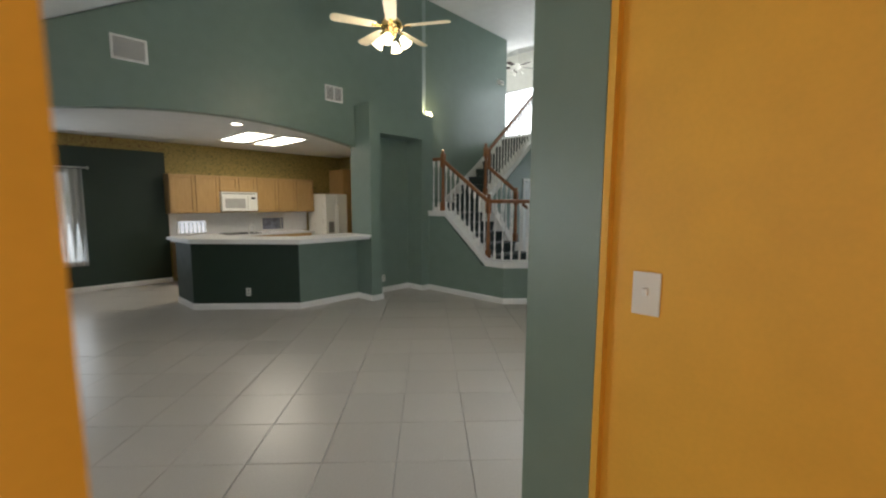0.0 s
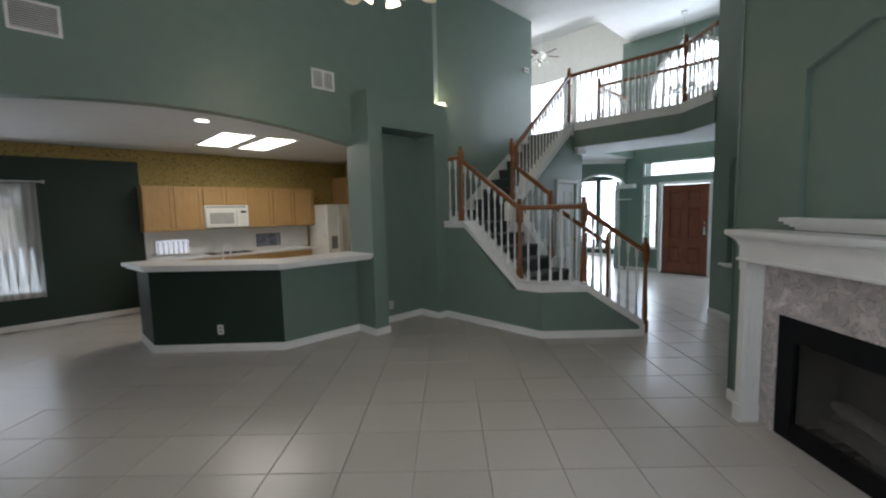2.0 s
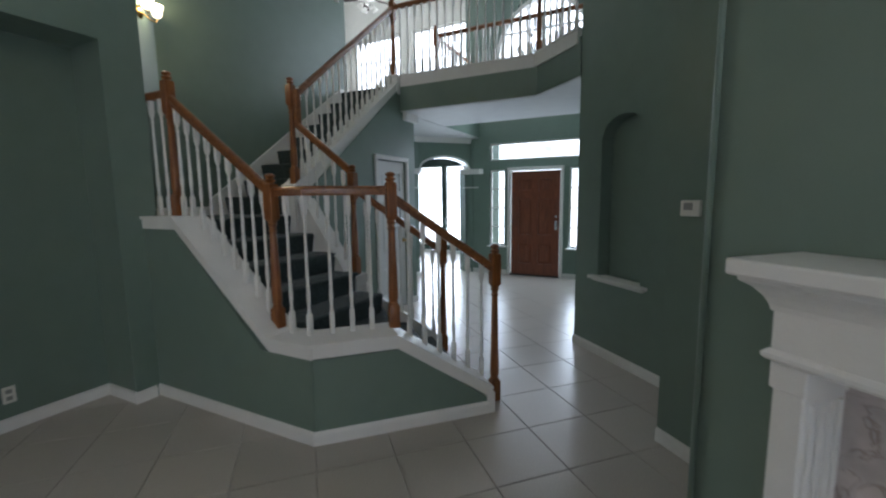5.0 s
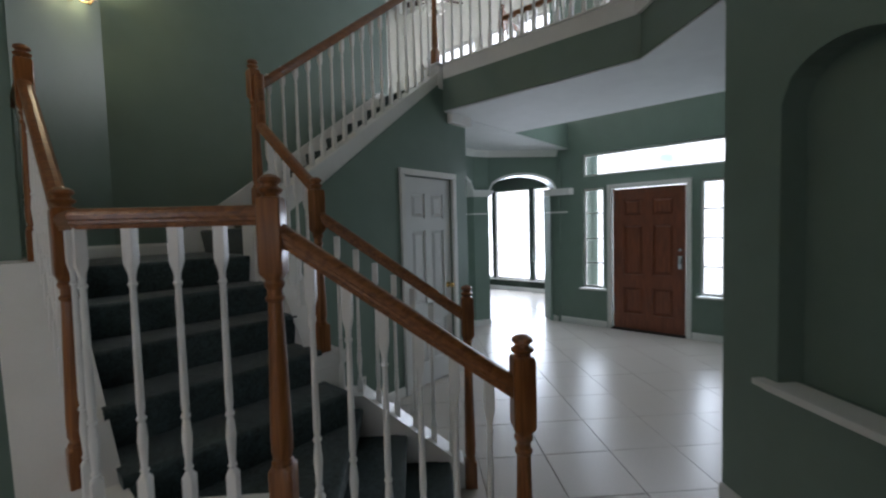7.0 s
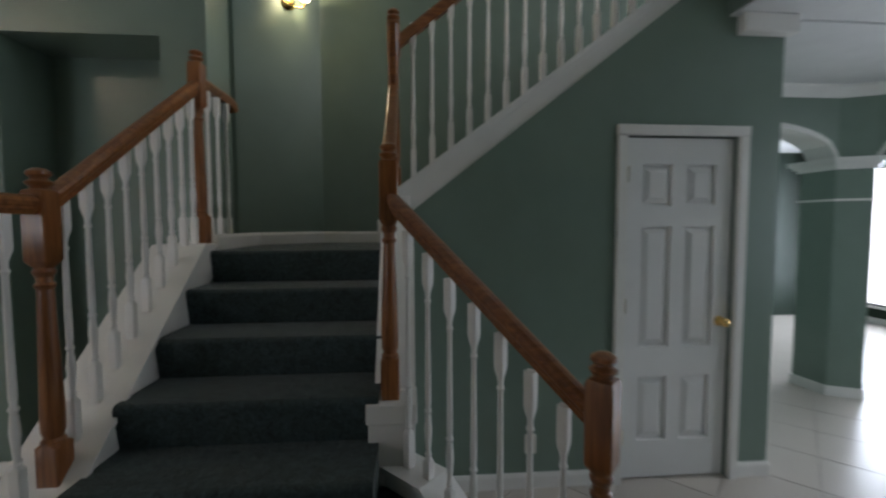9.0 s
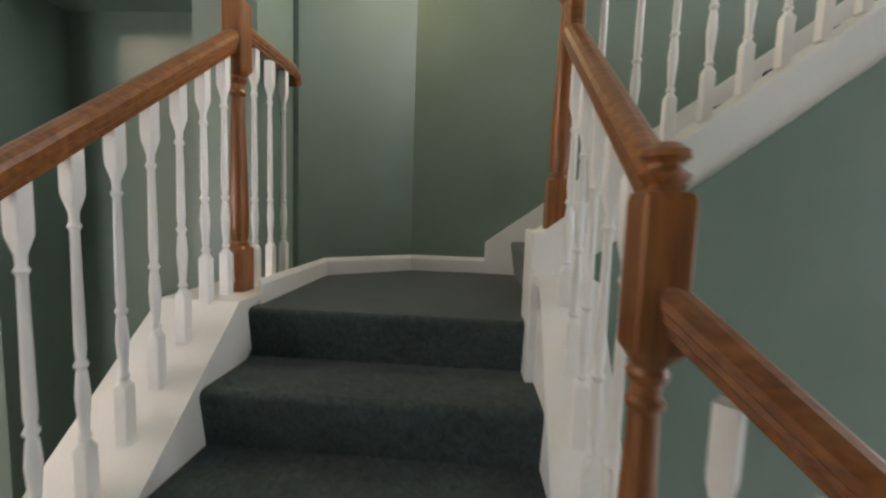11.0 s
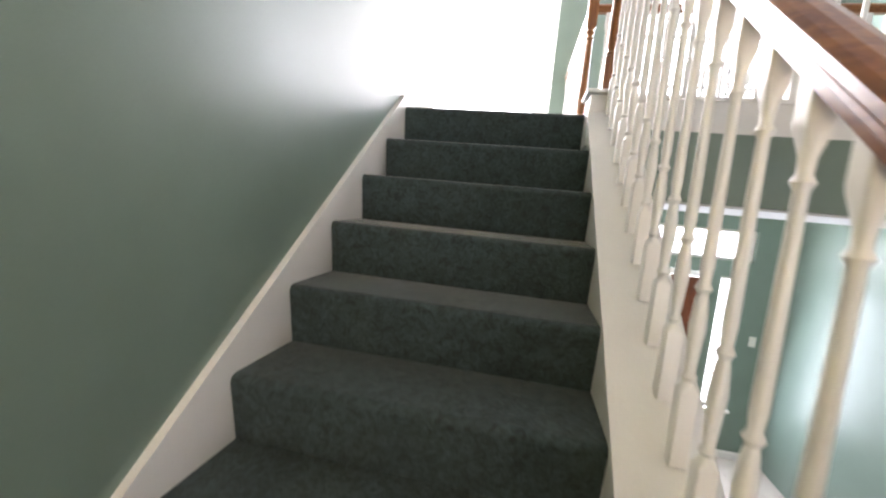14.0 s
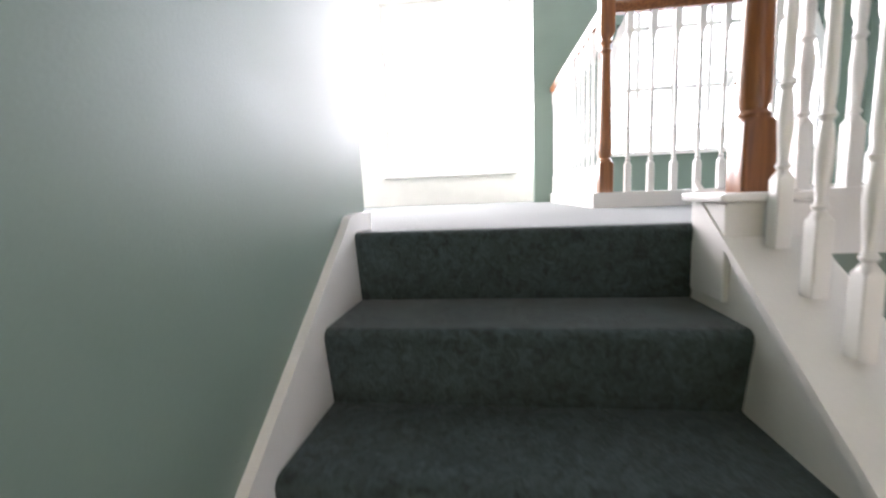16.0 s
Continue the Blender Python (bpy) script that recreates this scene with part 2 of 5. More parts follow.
M_PAPER = wallpaper_material("ivy_wallpaper", (0.175, 0.150, 0.045))
M_BORDER = wallpaper_material("leaf_border", (0.20, 0.075, 0.03))
M_VENT = material("vent_grey", (0.30, 0.30, 0.28), 0.6)
# daylight put in as the pane's own glow; the wall behind is closed
M_GLOWPANE = material("glowing_pane", (0.80, 0.84, 0.92), 0.2, scale=12, vary=0.4, emit=0.6, bump=0)
M_DARKWOOD = wood_material("dark_blade", (0.035, 0.022, 0.015), (0.02, 0.012, 0.009), rough=0.8, coat=0.0)
M_FANBLADE = material("fan_blade", (0.66, 0.60, 0.45), 0.45, scale=4, vary=0.1)


def daylight_material(name, strength, leafy, lo, hi):
    """Glowing distance outside a window: pale sky with hazy foliage shapes."""
    m = bpy.data.materials.new(name)
    m.use_nodes = True
    t = m.node_tree
    em = t.nodes.new("ShaderNodeEmission")
    geo = t.nodes.new("ShaderNodeNewGeometry")
    n = t.nodes.new("ShaderNodeTexNoise")
    n.inputs["Scale"].default_value, n.inputs["Detail"].default_value = 2.2, 8
    t.links.new(geo.outputs["Position"], n.inputs["Vector"])
    r = t.nodes.new("ShaderNodeValToRGB")
    r.color_ramp.elements[0].position, r.color_ramp.elements[1].position = lo, hi
    r.color_ramp.elements[0].color, r.color_ramp.elements[1].color = (*leafy, 1), (0.95, 0.98, 1.0, 1)
    t.links.new(n.outputs[0], r.inputs[0])
    t.links.new(r.outputs[0], em.inputs[0])
    em.inputs[1].default_value = strength
    t.links.new(em.outputs[0], t.nodes["Material Output"].inputs[0])
    return m


M_DAY = daylight_material("daylight", 6.5, (0.40, 0.46, 0.46), 0.30, 0.46)
M_FRONT = daylight_material("front_garden_haze", 5.0, (0.32, 0.42, 0.40), 0.28, 0.46)
M_GARDEN = daylight_material("garden", 0.8, (0.05, 0.09, 0.03), 0.40, 0.66)

# ---- mesh helpers ----


def link(name, bm, mat, parent=None, label="", smooth=False):
    bmesh.ops.recalc_face_normals(bm, faces=bm.faces[:])
    me = bpy.data.meshes.new(name)
    bm.to_mesh(me)
    bm.free()
    for p in me.polygons:
        p.use_smooth = smooth
    for m in mat if isinstance(mat, (list, tuple)) else [mat]:
        me.materials.append(m)
    ob = new(name, me)
    if parent:
        ob.parent = parent
    if label:
        ob["label"] = label
    return ob


def part(name, bm, mat, parent, label="", smooth=False):
    return link(name, bm, mat, parent, label, smooth)


def structure(name, bm, mat, label, category="", smooth=False):
    return tagged(link(name, bm, mat, None, "", smooth), label, category or name.split("_")[0], "", "structure")


def empty(name, label, category, group="", kind=""):
    return tagged(new(name), label, category, group, kind)


def box(bm, x0, x1, y0, y1, z0, z1, bevel=0.0, m=None):
    r = bmesh.ops.create_cube(bm, size=1.0)
    vs = r["verts"]
    for v in vs:
        v.co = Vector((x0 + (v.co.x + 0.5) * (x1 - x0), y0 + (v.co.y + 0.5) * (y1 - y0), z0 + (v.co.z + 0.5) * (z1 - z0)))
    if bevel:
        es = list({e for v in vs for e in v.link_edges})
        vs = list({v for f in bmesh.ops.bevel(bm, geom=es, offset=bevel, segments=2, profile=0.5, affect="EDGES")["faces"] for v in f.verts} | {v for v in vs if v.is_valid})
    if m is not None:
        bmesh.ops.transform(bm, matrix=m, verts=vs)
    return vs


def boxbm(*a, **k):
    bm = bmesh.new()
    box(bm, *a, **k)
    return bm


def prism(bm, pts, z0, z1, m=None):
    """Upright prism over a plan outline."""
    lo = [bm.verts.new((x, y, z0)) for x, y in pts]
    hi = [bm.verts.new((x, y, z1)) for x, y in pts]
    n = len(pts)
    bm.faces.new(lo[::-1])
    bm.faces.new(hi)
    for i in range(n):
        bm.faces.new((lo[i], lo[(i + 1) % n], hi[(i + 1) % n], hi[i]))
    if m is not None:
        bmesh.ops.transform(bm, matrix=m, verts=lo + hi)
    return lo + hi


def prismbm(pts, z0, z1):
    bm = bmesh.new()
    prism(bm, pts, z0, z1)
    return bm


def frame2(a, b):
    """Local frame of an upright plane: x runs from a to b, y to its left, z up."""
    d = Vector((b[0] - a[0], b[1] - a[1], 0)).normalized()
    m = Matrix(((d.x, -d.y, 0, a[0]), (d.y, d.x, 0, a[1]), (0, 0, 1, 0), (0, 0, 0, 1)))
    return m, math.hypot(b[0] - a[0], b[1] - a[1])


def plate(bm, a, b, pts, t, off=0.0):
    """Upright plate in the plane a-b: outline of (s, z), thickness t to the left, from off."""
    m, _ = frame2(a, b)
    f = [bm.verts.new(m @ Vector((s, off, z))) for s, z in pts]
    g = [bm.verts.new(m @ Vector((s, off + t, z))) for s, z in pts]
    n = len(pts)
    bm.faces.new(f)
    bm.faces.new(g[::-1])
    for i in range(n):
        bm.faces.new((f[i], g[i], g[(i + 1) % n], f[(i + 1) % n]))


def platebm(a, b, pts, t, off=0.0):
    bm = bmesh.new()
    plate(bm, a, b, pts, t, off)
    return bm


def wallbm(a, b, z0, z1, t, holes=()):
    """Straight wall with rectangular openings (s0, s1, z0, z1) through it."""
    m, L = frame2(a, b)
    ss = sorted({0.0, L, *(h[0] for h in holes), *(h[1] for h in holes)})
    zs = sorted({z0, z1, *(h[2] for h in holes), *(h[3] for h in holes)})
    bm = bmesh.new()

    def solid(i, j):
        if not (0 <= i < len(ss) - 1 and 0 <= j < len(zs) - 1):
            return False
        s, z = (ss[i] + ss[i + 1]) / 2, (zs[j] + zs[j + 1]) / 2
        return not any(h[0] < s < h[1] and h[2] < z < h[3] for h in holes)

    def quad(*p):
        bm.faces.new([bm.verts.new(m @ Vector(q)) for q in p])

    for i in range(len(ss) - 1):
        for j in range(len(zs) - 1):
            if not solid(i, j):
                continue
            a0, a1, b0, b1 = ss[i], ss[i + 1], zs[j], zs[j + 1]
            quad((a0, 0, b0), (a1, 0, b0), (a1, 0, b1), (a0, 0, b1))
            quad((a0, t, b0), (a0, t, b1), (a1, t, b1), (a1, t, b0))
            if not solid(i - 1, j):
                quad((a0, 0, b0), (a0, 0, b1), (a0, t, b1), (a0, t, b0))
            if not solid(i + 1, j):
                quad((a1, 0, b0), (a1, t, b0), (a1, t, b1), (a1, 0, b1))
            if not solid(i, j - 1):
                quad((a0, 0, b0), (a0, t, b0), (a1, t, b0), (a1, 0, b0))
            if not solid(i, j + 1):
                quad((a0, 0, b1), (a1, 0, b1), (a1, t, b1), (a0, t, b1))
    bmesh.ops.remove_doubles(bm, verts=bm.verts[:], dist=1e-5)
    return bm


def lathe(bm, prof, m=None, seg=14):
    """Turned solid round z from (radius, height) pairs."""
    rings = [[bm.verts.new((r * math.cos(2 * math.pi * k / seg), r * math.sin(2 * math.pi * k / seg), z)) for k in range(seg)] for r, z in prof]
    for p, q in zip(rings, rings[1:]):
        for k in range(seg):
            bm.faces.new((p[k], p[(k + 1) % seg], q[(k + 1) % seg], q[k]))
    bm.faces.new(rings[0][::-1])
    bm.faces.new(rings[-1])
    vs = [v for r in rings for v in r]
    if m is not None:
        bmesh.ops.transform(bm, matrix=m, verts=vs)
    return vs


def turned(bm, prof, side=6):
    """Turned post in one skin: rows of (shape, half width, height), "s" square with eased corners or "r" round."""
    ease = 0.88
    rings = []
    for shape, r, z in prof:
        ring = []
        for k in range(4 * side):
            q, j = divmod(k, side)
            a = math.pi / 2 * (q + (j + 0.5) / side - 0.5)
            x, y = math.cos(a), math.sin(a)
            if shape == "s":
                u = ease * (2 * j / (side - 1) - 1)
                x, y = ((1, u), (-u, 1), (-1, -u), (u, -1))[q]
            ring.append(bm.verts.new((r * x, r * y, z)))
        rings.append(ring)
    n = 4 * side
    for p, q in zip(rings, rings[1:]):
        for k in range(n):
            bm.faces.new((p[k], p[(k + 1) % n], q[(k + 1) % n], q[k]))
    bm.faces.new(rings[0][::-1])
    bm.faces.new(rings[-1])


def sweep(bm, prof, path, up=Vector((0, 0, 1))):
    """Profile of (across, up) pairs drawn along a path of points, mitred at the bends."""
    pts = [Vector(p) for p in path]
    rings, side = [], Vector((1, 0, 0))
    for i, p in enumerate(pts):
        d0 = (p - pts[i - 1]).normalized() if i else (pts[1] - p).normalized()
        d1 = (pts[i + 1] - p).normalized() if i < len(pts) - 1 else d0
        d = (d0 + d1).normalized()
        flat_sides = [d.cross(up).normalized() for d in (d0, d1) if abs(d.dot(up)) < 0.98]
        side = sum(flat_sides, Vector()).normalized() if flat_sides else side
        vert = side.cross(d).normalized()
        k = 1 / max(0.4, d.dot(d1))
        flat = abs(d0.z - d1.z) < 1e-3
        rings.append([bm.verts.new(p + side * (a * (k if flat else 1)) + vert * (b * (1 if flat else k))) for a, b in prof])
    n = len(prof)
    for r, s in zip(rings, rings[1:]):
        for k in range(n):
            bm.faces.new((r[k], r[(k + 1) % n], s[(k + 1) % n], s[k]))
    bm.faces.new(rings[0][::-1])
    bm.faces.new(rings[-1])


def sweepbm(prof, path):
    bm = bmesh.new()
    sweep(bm, prof, path)
    return bm


BASE_PROF = [(0, 0), (0.014, 0), (0.014, 0.07), (0.006, 0.09), (0, 0.09)]
CROWN_PROF = [(0, 0), (0, -0.09), (0.02, -0.085), (0.06, -0.03), (0.085, -0.02), (0.085, 0)]


def skirting(path, prof=None, z=0.0):
    """Baseboard along a run of plan points, the room on its right-hand side."""
    structure("baseboard", sweepbm(prof or BASE_PROF, [(x, y, z) for x, y in path]), M_WHITE, "white painted wooden baseboard along the wall", "baseboard")

# ---- large structure ----
Z2 = 3.11          # upper floor
SOF = 2.74         # underside of the upper floor
TOP = 5.48         # flat ceiling
KY = 6.195         # kitchen side wall of the living room
WY = 6.53          # wall beside the upper flight
DX = 11.752        # front door wall

structure("floor", boxbm(-1.6, 14.6, -2.2, 10.4, -0.12, -0.012), M_GROUT, "grey grout bed under the tiled floor", "floor")

# kitchen wall with its shallow arch
arch = [(0.54 + 3.8 * k / 24, 2.47 + 0.20 * (1 - ((k - 12) / 12) ** 2)) for k in range(25)]
slope = lambda x: min(TOP, 3.32 + 0.575 * (x - 0.776))  # noqa: E731
bm = platebm((-1.5, KY), (5.86, KY), [(x + 1.5, z) for x, z in arch] + [(5.84, slope(4.34)), (2.04, slope(0.54))], 0.14)
plate(bm, (-1.5, KY), (5.86, KY), [(0, 0), (2.04, 0), (2.04, slope(0.54)), (0, slope(-1.5))], 0.14)
plate(bm, (-1.5, KY), (5.86, KY), [(5.84, 0), (7.19, 0), (7.19, 3.1), (7.345, 3.1), (7.345, TOP), (5.98, TOP), (5.84, slope(4.34))], 0.14)
structure("wall_kitchen", bm, M_GREEN, "sage green wall with a wide shallow arch into the kitchen", "wall")
# niche unit beside the arch
bm = wallbm((4.34, 5.81), (5.73, 5.81), 0, 3.11, 0.13, [(0.205, 1.12, 0.0, 2.68)])
box(bm, 4.34, 4.545, 5.94, KY, 0, 3.11)
box(bm, 5.46, 5.73, 5.94, KY, 0, 3.11)
box(bm, 4.545, 5.46, 5.94, KY, 2.68, 3.11)
structure("wall_niche", bm, M_GREEN, "sage green pier with a tall square niche and flat top shelf", "wall")
# stair well walls
structure("wall_landing_side", wallbm((5.757, 6.1406), (6.262, WY), 0, 3.108, 0.14), M_GREEN, "sage green angled wall beside the stair landing", "wall")
structure("wall_landing_return", wallbm((5.731, 6.1406), (5.757, 6.1406), 0, 3.108, 0.05), M_GREEN, "sage green wall return at the stair landing", "wall")
structure("wall_chamfer", wallbm((5.86, 6.22), (6.262, WY), 3.108, TOP, 0.14), M_GREEN, "sage green angled wall that carries the sconce", "wall")
structure("wall_stair", wallbm((6.262, WY), (9.03, WY), 0, TOP, 0.13), M_GREEN, "tall sage green wall beside the upper stair flight", "wall")
# kitchen and nook
structure("wall_nook", wallbm((-1.5, 9.97), (2.58, 9.97), 0, 2.72, 0.15, [(1.3, 2.7, 0.6, 2.1)]), M_DARK, "dark forest green accent wall round the nook window", "wall")
structure("wall_kitchen_back", wallbm((2.58, 9.97), (6.5, 9.97), 0, 2.72, 0.15), M_PAPER, "ivy patterned wallpaper over the kitchen cabinets", "wall")
structure("wall_kitchen_end", wallbm((6.5, 9.97), (6.5, 6.68), 0, 2.72, 0.15), M_PAPER, "ivy patterned wallpaper at the kitchen end", "wall")
structure("wall_nook_end", wallbm((-1.5, KY), (-1.5, 10.1), 0, 2.72, 0.15), M_DARK, "dark forest green nook end wall", "wall")
structure("trim", boxbm(-1.5, 2.58, 9.95, 9.966, 2.52, 2.715), M_BORDER, "leaf patterned wallpaper border under the ceiling", "trim")
structure("wall_kitchen_side", wallbm((6.6, 6.68), (5.86, 6.68), 0, 2.72, -0.01), M_GREEN, "sage green kitchen side wall", "wall")
structure("ceiling_kitchen", prismbm([(-1.6, KY + 0.14), (5.84, KY + 0.14), (5.84, 6.69), (6.6, 6.69), (6.6, 10.1), (-1.6, 10.1)], 2.72, 2.85), M_CEIL, "white textured kitchen ceiling", "ceiling")
# ceilings of the tall rooms
bm = bmesh.new()
plate(bm, (-1.6, 7.2), (4.48, 7.2), [(0, slope(-1.6)), (6.08, TOP), (6.08, TOP + 0.1), (0, slope(-1.6) + 0.1)], -8.6)
structure("ceiling_vault", bm, M_CEIL, "white sloping vaulted ceiling", "ceiling")
structure("ceiling_high", prismbm([(4.48, -1.4), (12.6, -1.4), (12.6, 5.58), (9.7, 5.58), (9.7, 9.8), (8.8, 9.8), (8.8, 7.0), (4.48, 7.0)], TOP, TOP + 0.1), M_CEIL, "white flat high ceiling over stairs and foyer", "ceiling")
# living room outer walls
# the window in this wall is never seen; added to let light in
structure("wall_living_window", wallbm((-1.35, -1.4), (-1.35, KY), 0, 4.2, 0.15, [(3.2, 4.8, 0.9, 2.3)]), M_GREEN, "sage green living room wall with an added, unseen window", "wall")
structure("wall_entry", wallbm((1.465, 0.976), (1.80, 0.976), 0, 3.9, 0.225), M_GREEN, "sage green thick wall end beside the orange room opening", "wall")
structure("wall_entry_b", wallbm((-1.35, 0.98), (0.378, 0.98), 0, 3.4, 0.15), [M_ORANGE], "orange painted wall end at the opening", "wall")
structure("wall_orange", wallbm((1.50, -1.4), (1.50, 0.972), 0, 3.0, -0.12), M_ORANGE, "orange painted side room wall", "wall")
structure("wall_orange_face", boxbm(1.465, 1.50, 0.955, 0.974, 0, 3.0), M_ORANGE, "orange painted wall edge", "wall")
structure("wall_orange_back", wallbm((-1.35, -1.25), (1.62, -1.25), 0, 3.0, -0.15), M_ORANGE, "orange painted back wall", "wall")
# opening for an unseen window, added as a light source
structure("wall_behind_fireplace", wallbm((1.80, 0.71), (3.81, 0.71), 0, 4.9, -0.15, [(0.4, 1.5, 0.9, 2.3)]), M_GREEN, "sage green living room wall", "wall")
structure("ceiling_orange", boxbm(-1.35, 1.62, -1.3, 0.97, 2.6, 2.7), M_CEIL, "white ceiling of the orange side room", "ceiling")
# diagonal fireplace wall: s along (1,1), the room on its left
FA, FB = (3.81, 0.71), (5.265, 2.165)
FL = math.hypot(FB[0] - FA[0], FB[1] - FA[1])
fm, _ = frame2(FA, FB)


def fs(s):
    """Place on the fireplace wall by its diagonal coordinate."""
    return s - 0.05 - (FA[0] + FA[1]) / math.sqrt(2)


slo = [(fs(3.93), 1.50), (fs(4.72), 1.50), (fs(4.72), 2.43), (fs(4.325), 2.56), (fs(3.93), 2.43)]
bm = bmesh.new()
plate(bm, FA, FB, [(0, 0), (fs(3.84), 0), (fs(3.84), TOP), (0, TOP)], -0.5)
plate(bm, FA, FB, [(fs(4.82), 0), (FL, 0), (FL, TOP), (fs(4.82), TOP)], -0.5)
plate(bm, FA, FB, [(fs(3.84), 0.85), (fs(4.82), 0.85), (fs(4.82), 1.50), (fs(3.84), 1.50)], -0.5)
plate(bm, FA, FB, [(fs(3.84), 1.50), (fs(3.93), 1.50), (fs(3.93), 2.43), (fs(4.325), 2.56), (fs(4.72), 2.43), (fs(4.72), 1.5), (fs(4.82), 1.5), (fs(4.82), TOP), (fs(3.84), TOP)], -0.5)
plate(bm, FA, FB, [(fs(3.93), 1.50), (fs(4.72), 1.50), (fs(4.72), 2.45), (fs(4.325), 2.57), (fs(3.93), 2.45)], -0.3, -0.035)
structure("wall_fireplace", bm, M_GREEN, "sage green angled chimney wall with a picture niche", "wall")
# passage wall with the arched niche
PA, PB = (7.40, 2.135), (8.252, 2.987)
pm, PL = frame2(PA, PB)
n0, n1 = 7.07 - (PA[0] + PA[1]) / math.sqrt(2), 7.605 - (PA[0] + PA[1]) / math.sqrt(2)
hump = [(n0 + (n1 - n0) * k / 12, 2.07 + 0.19 * math.sqrt(max(0, 1 - ((k - 6) / 6) ** 2))) for k in range(13)]
bm = bmesh.new()
plate(bm, PA, PB, [(0, 0), (PL, 0), (PL, TOP), (0, TOP)], -0.02, -0.13)
plate(bm, PA, PB, [(0, 0), (n0, 0), (n0, TOP), (0, TOP)], -0.13)
plate(bm, PA, PB, [(n1, 0), (PL, 0), (PL, TOP), (n1, TOP)], -0.13)
plate(bm, PA, PB, [(n0, 0), (n1, 0), (n1, 0.78), (n0, 0.78)], -0.13)
plate(bm, PA, PB, [*hump, (n1, TOP), (n0, TOP)], -0.13)
bmesh.ops.remove_doubles(bm, verts=bm.verts[:], dist=1e-4)
structure("wall_passage", bm, M_GREEN, "sage green angled wall with an arched niche", "wall")
structure("wall_foyer_side", wallbm((8.252, 2.987), (DX, 2.987), 0, TOP, -0.15), M_GREEN, "sage green foyer side wall", "wall")
structure("wall_thermostat", wallbm((5.6, 1.2), (6.62, 2.22), 0, TOP, -0.14), M_GREEN, "sage green wall with the thermostat", "wall")
bm = bmesh.new()
AA, AB = (6.80, 1.90), (7.40, 2.135)
am, AL = frame2(AA, AB)
hp = [(0.06 + (AL - 0.12) * k / 12, 2.15 + 0.2 * math.sqrt(max(0, 1 - ((k - 6) / 6) ** 2))) for k in range(13)]
plate(bm, AA, AB, [*hp, (AL - 0.06, 0), (AL, 0), (AL, TOP), (0, TOP), (0, 0), (0.06, 0)], -0.1)
structure("wall_hall_arch", bm, M_GREEN, "sage green arched opening to a dim hall", "wall")
structure("wall_hall_back", wallbm((5.3, -0.6), (8.4, -0.6), 0, TOP, -0.15), M_GREEN, "sage green hall back wall", "wall")
structure("wall_hall_side", wallbm((8.4, -0.6), (8.4, 2.85), 0, TOP, -0.15), M_GREEN, "sage green hall side wall", "wall")
structure("wall_hall_inner", wallbm((5.45, -0.6), (5.45, 1.4), 0, TOP, 0.15), M_GREEN, "sage green hall inner wall", "wall")
# front door wall
def dw(y):
    return y - 2.8
structure("wall_front", wallbm((DX, 2.8), (DX, 5.73), 0, TOP, -0.16, [(dw(3.82), dw(4.785), 0, 2.06), (dw(4.90), dw(5.22), 0.58, 2.09), (dw(3.40), dw(3.66), 0.58, 2.09), (dw(3.36), dw(5.22), 2.27, 2.61), (dw(3.29), dw(5.10), 3.54, 4.10)] + [(dw(4.195) - w, dw(4.195) + w, z, z + 0.11) for z, w in [(4.10 + 0.11 * k, 0.905 * math.sqrt(1 - (0.11 * (k + 0.5) / 1.1) ** 2)) for k in range(10)]]), M_GREEN, "sage green two storey front wall with door and windows", "wall")
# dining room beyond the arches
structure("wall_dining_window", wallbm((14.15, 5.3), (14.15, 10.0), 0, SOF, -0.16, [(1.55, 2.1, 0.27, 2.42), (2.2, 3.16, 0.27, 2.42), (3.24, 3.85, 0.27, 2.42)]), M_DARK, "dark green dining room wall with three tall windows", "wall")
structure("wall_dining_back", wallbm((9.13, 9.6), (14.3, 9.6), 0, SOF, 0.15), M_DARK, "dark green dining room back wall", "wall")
structure("wall_dining_front", wallbm((DX, 5.73), (14.15, 5.4), 0, SOF, -0.15), M_GREEN, "sage green dining room side wall", "wall")
structure("wall_closet_side", wallbm((9.13, 5.45), (9.13, 9.6), 0, SOF, 0.12), M_GREEN, "sage green closet return wall", "wall")
# upper floor
structure("floor_upper", prismbm([(8.95, 6.66), (8.95, 5.57), (8.84, 5.57), (8.84, 5.44), (8.775, 5.44), (8.80, 3.56), (8.23, 2.99), (10.15, 2.99), (10.15, 5.44), (14.3, 5.44), (14.3, 9.7), (8.94, 9.7)], SOF, Z2), [M_GREEN], "upper floor slab with a sage green edge over the passage", "floor")
structure("ceiling_lower", prismbm([(8.79, 5.43), (8.815, 3.57), (8.26, 3.0), (10.14, 3.0), (10.14, 5.43)], SOF - 0.012, SOF - 0.002), M_CEIL, "white ceiling under the upper bridge", "ceiling")
structure("ceiling_dining", boxbm(9.13, 14.15, 5.45, 9.6, SOF - 0.012, SOF - 0.002), M_CEIL, "white dining room ceiling", "ceiling")
structure("floor_upper_carpet", prismbm([(8.93, 6.53), (8.93, 5.62), (8.95, 5.5), (9.0, 3.6), (8.5, 3.0), (10.0, 3.0), (10.0, 5.6), (12.3, 5.6), (12.3, 9.6), (9.03, 9.6), (9.03, 6.53)], Z2 + 0.002, Z2 + 0.012), M_LIGHTCARPET, "dark grey green carpet of the upper hall", "floor")
structure("wall_loft_window", wallbm((12.35, 5.55), (12.35, 9.6), Z2, 6.42, -0.15, [(0.35, 1.75, Z2 + 0.35, 5.3), (2.1, 3.4, Z2 + 0.7, 5.3)]), M_CREAM, "cream loft wall with bright windows", "wall")
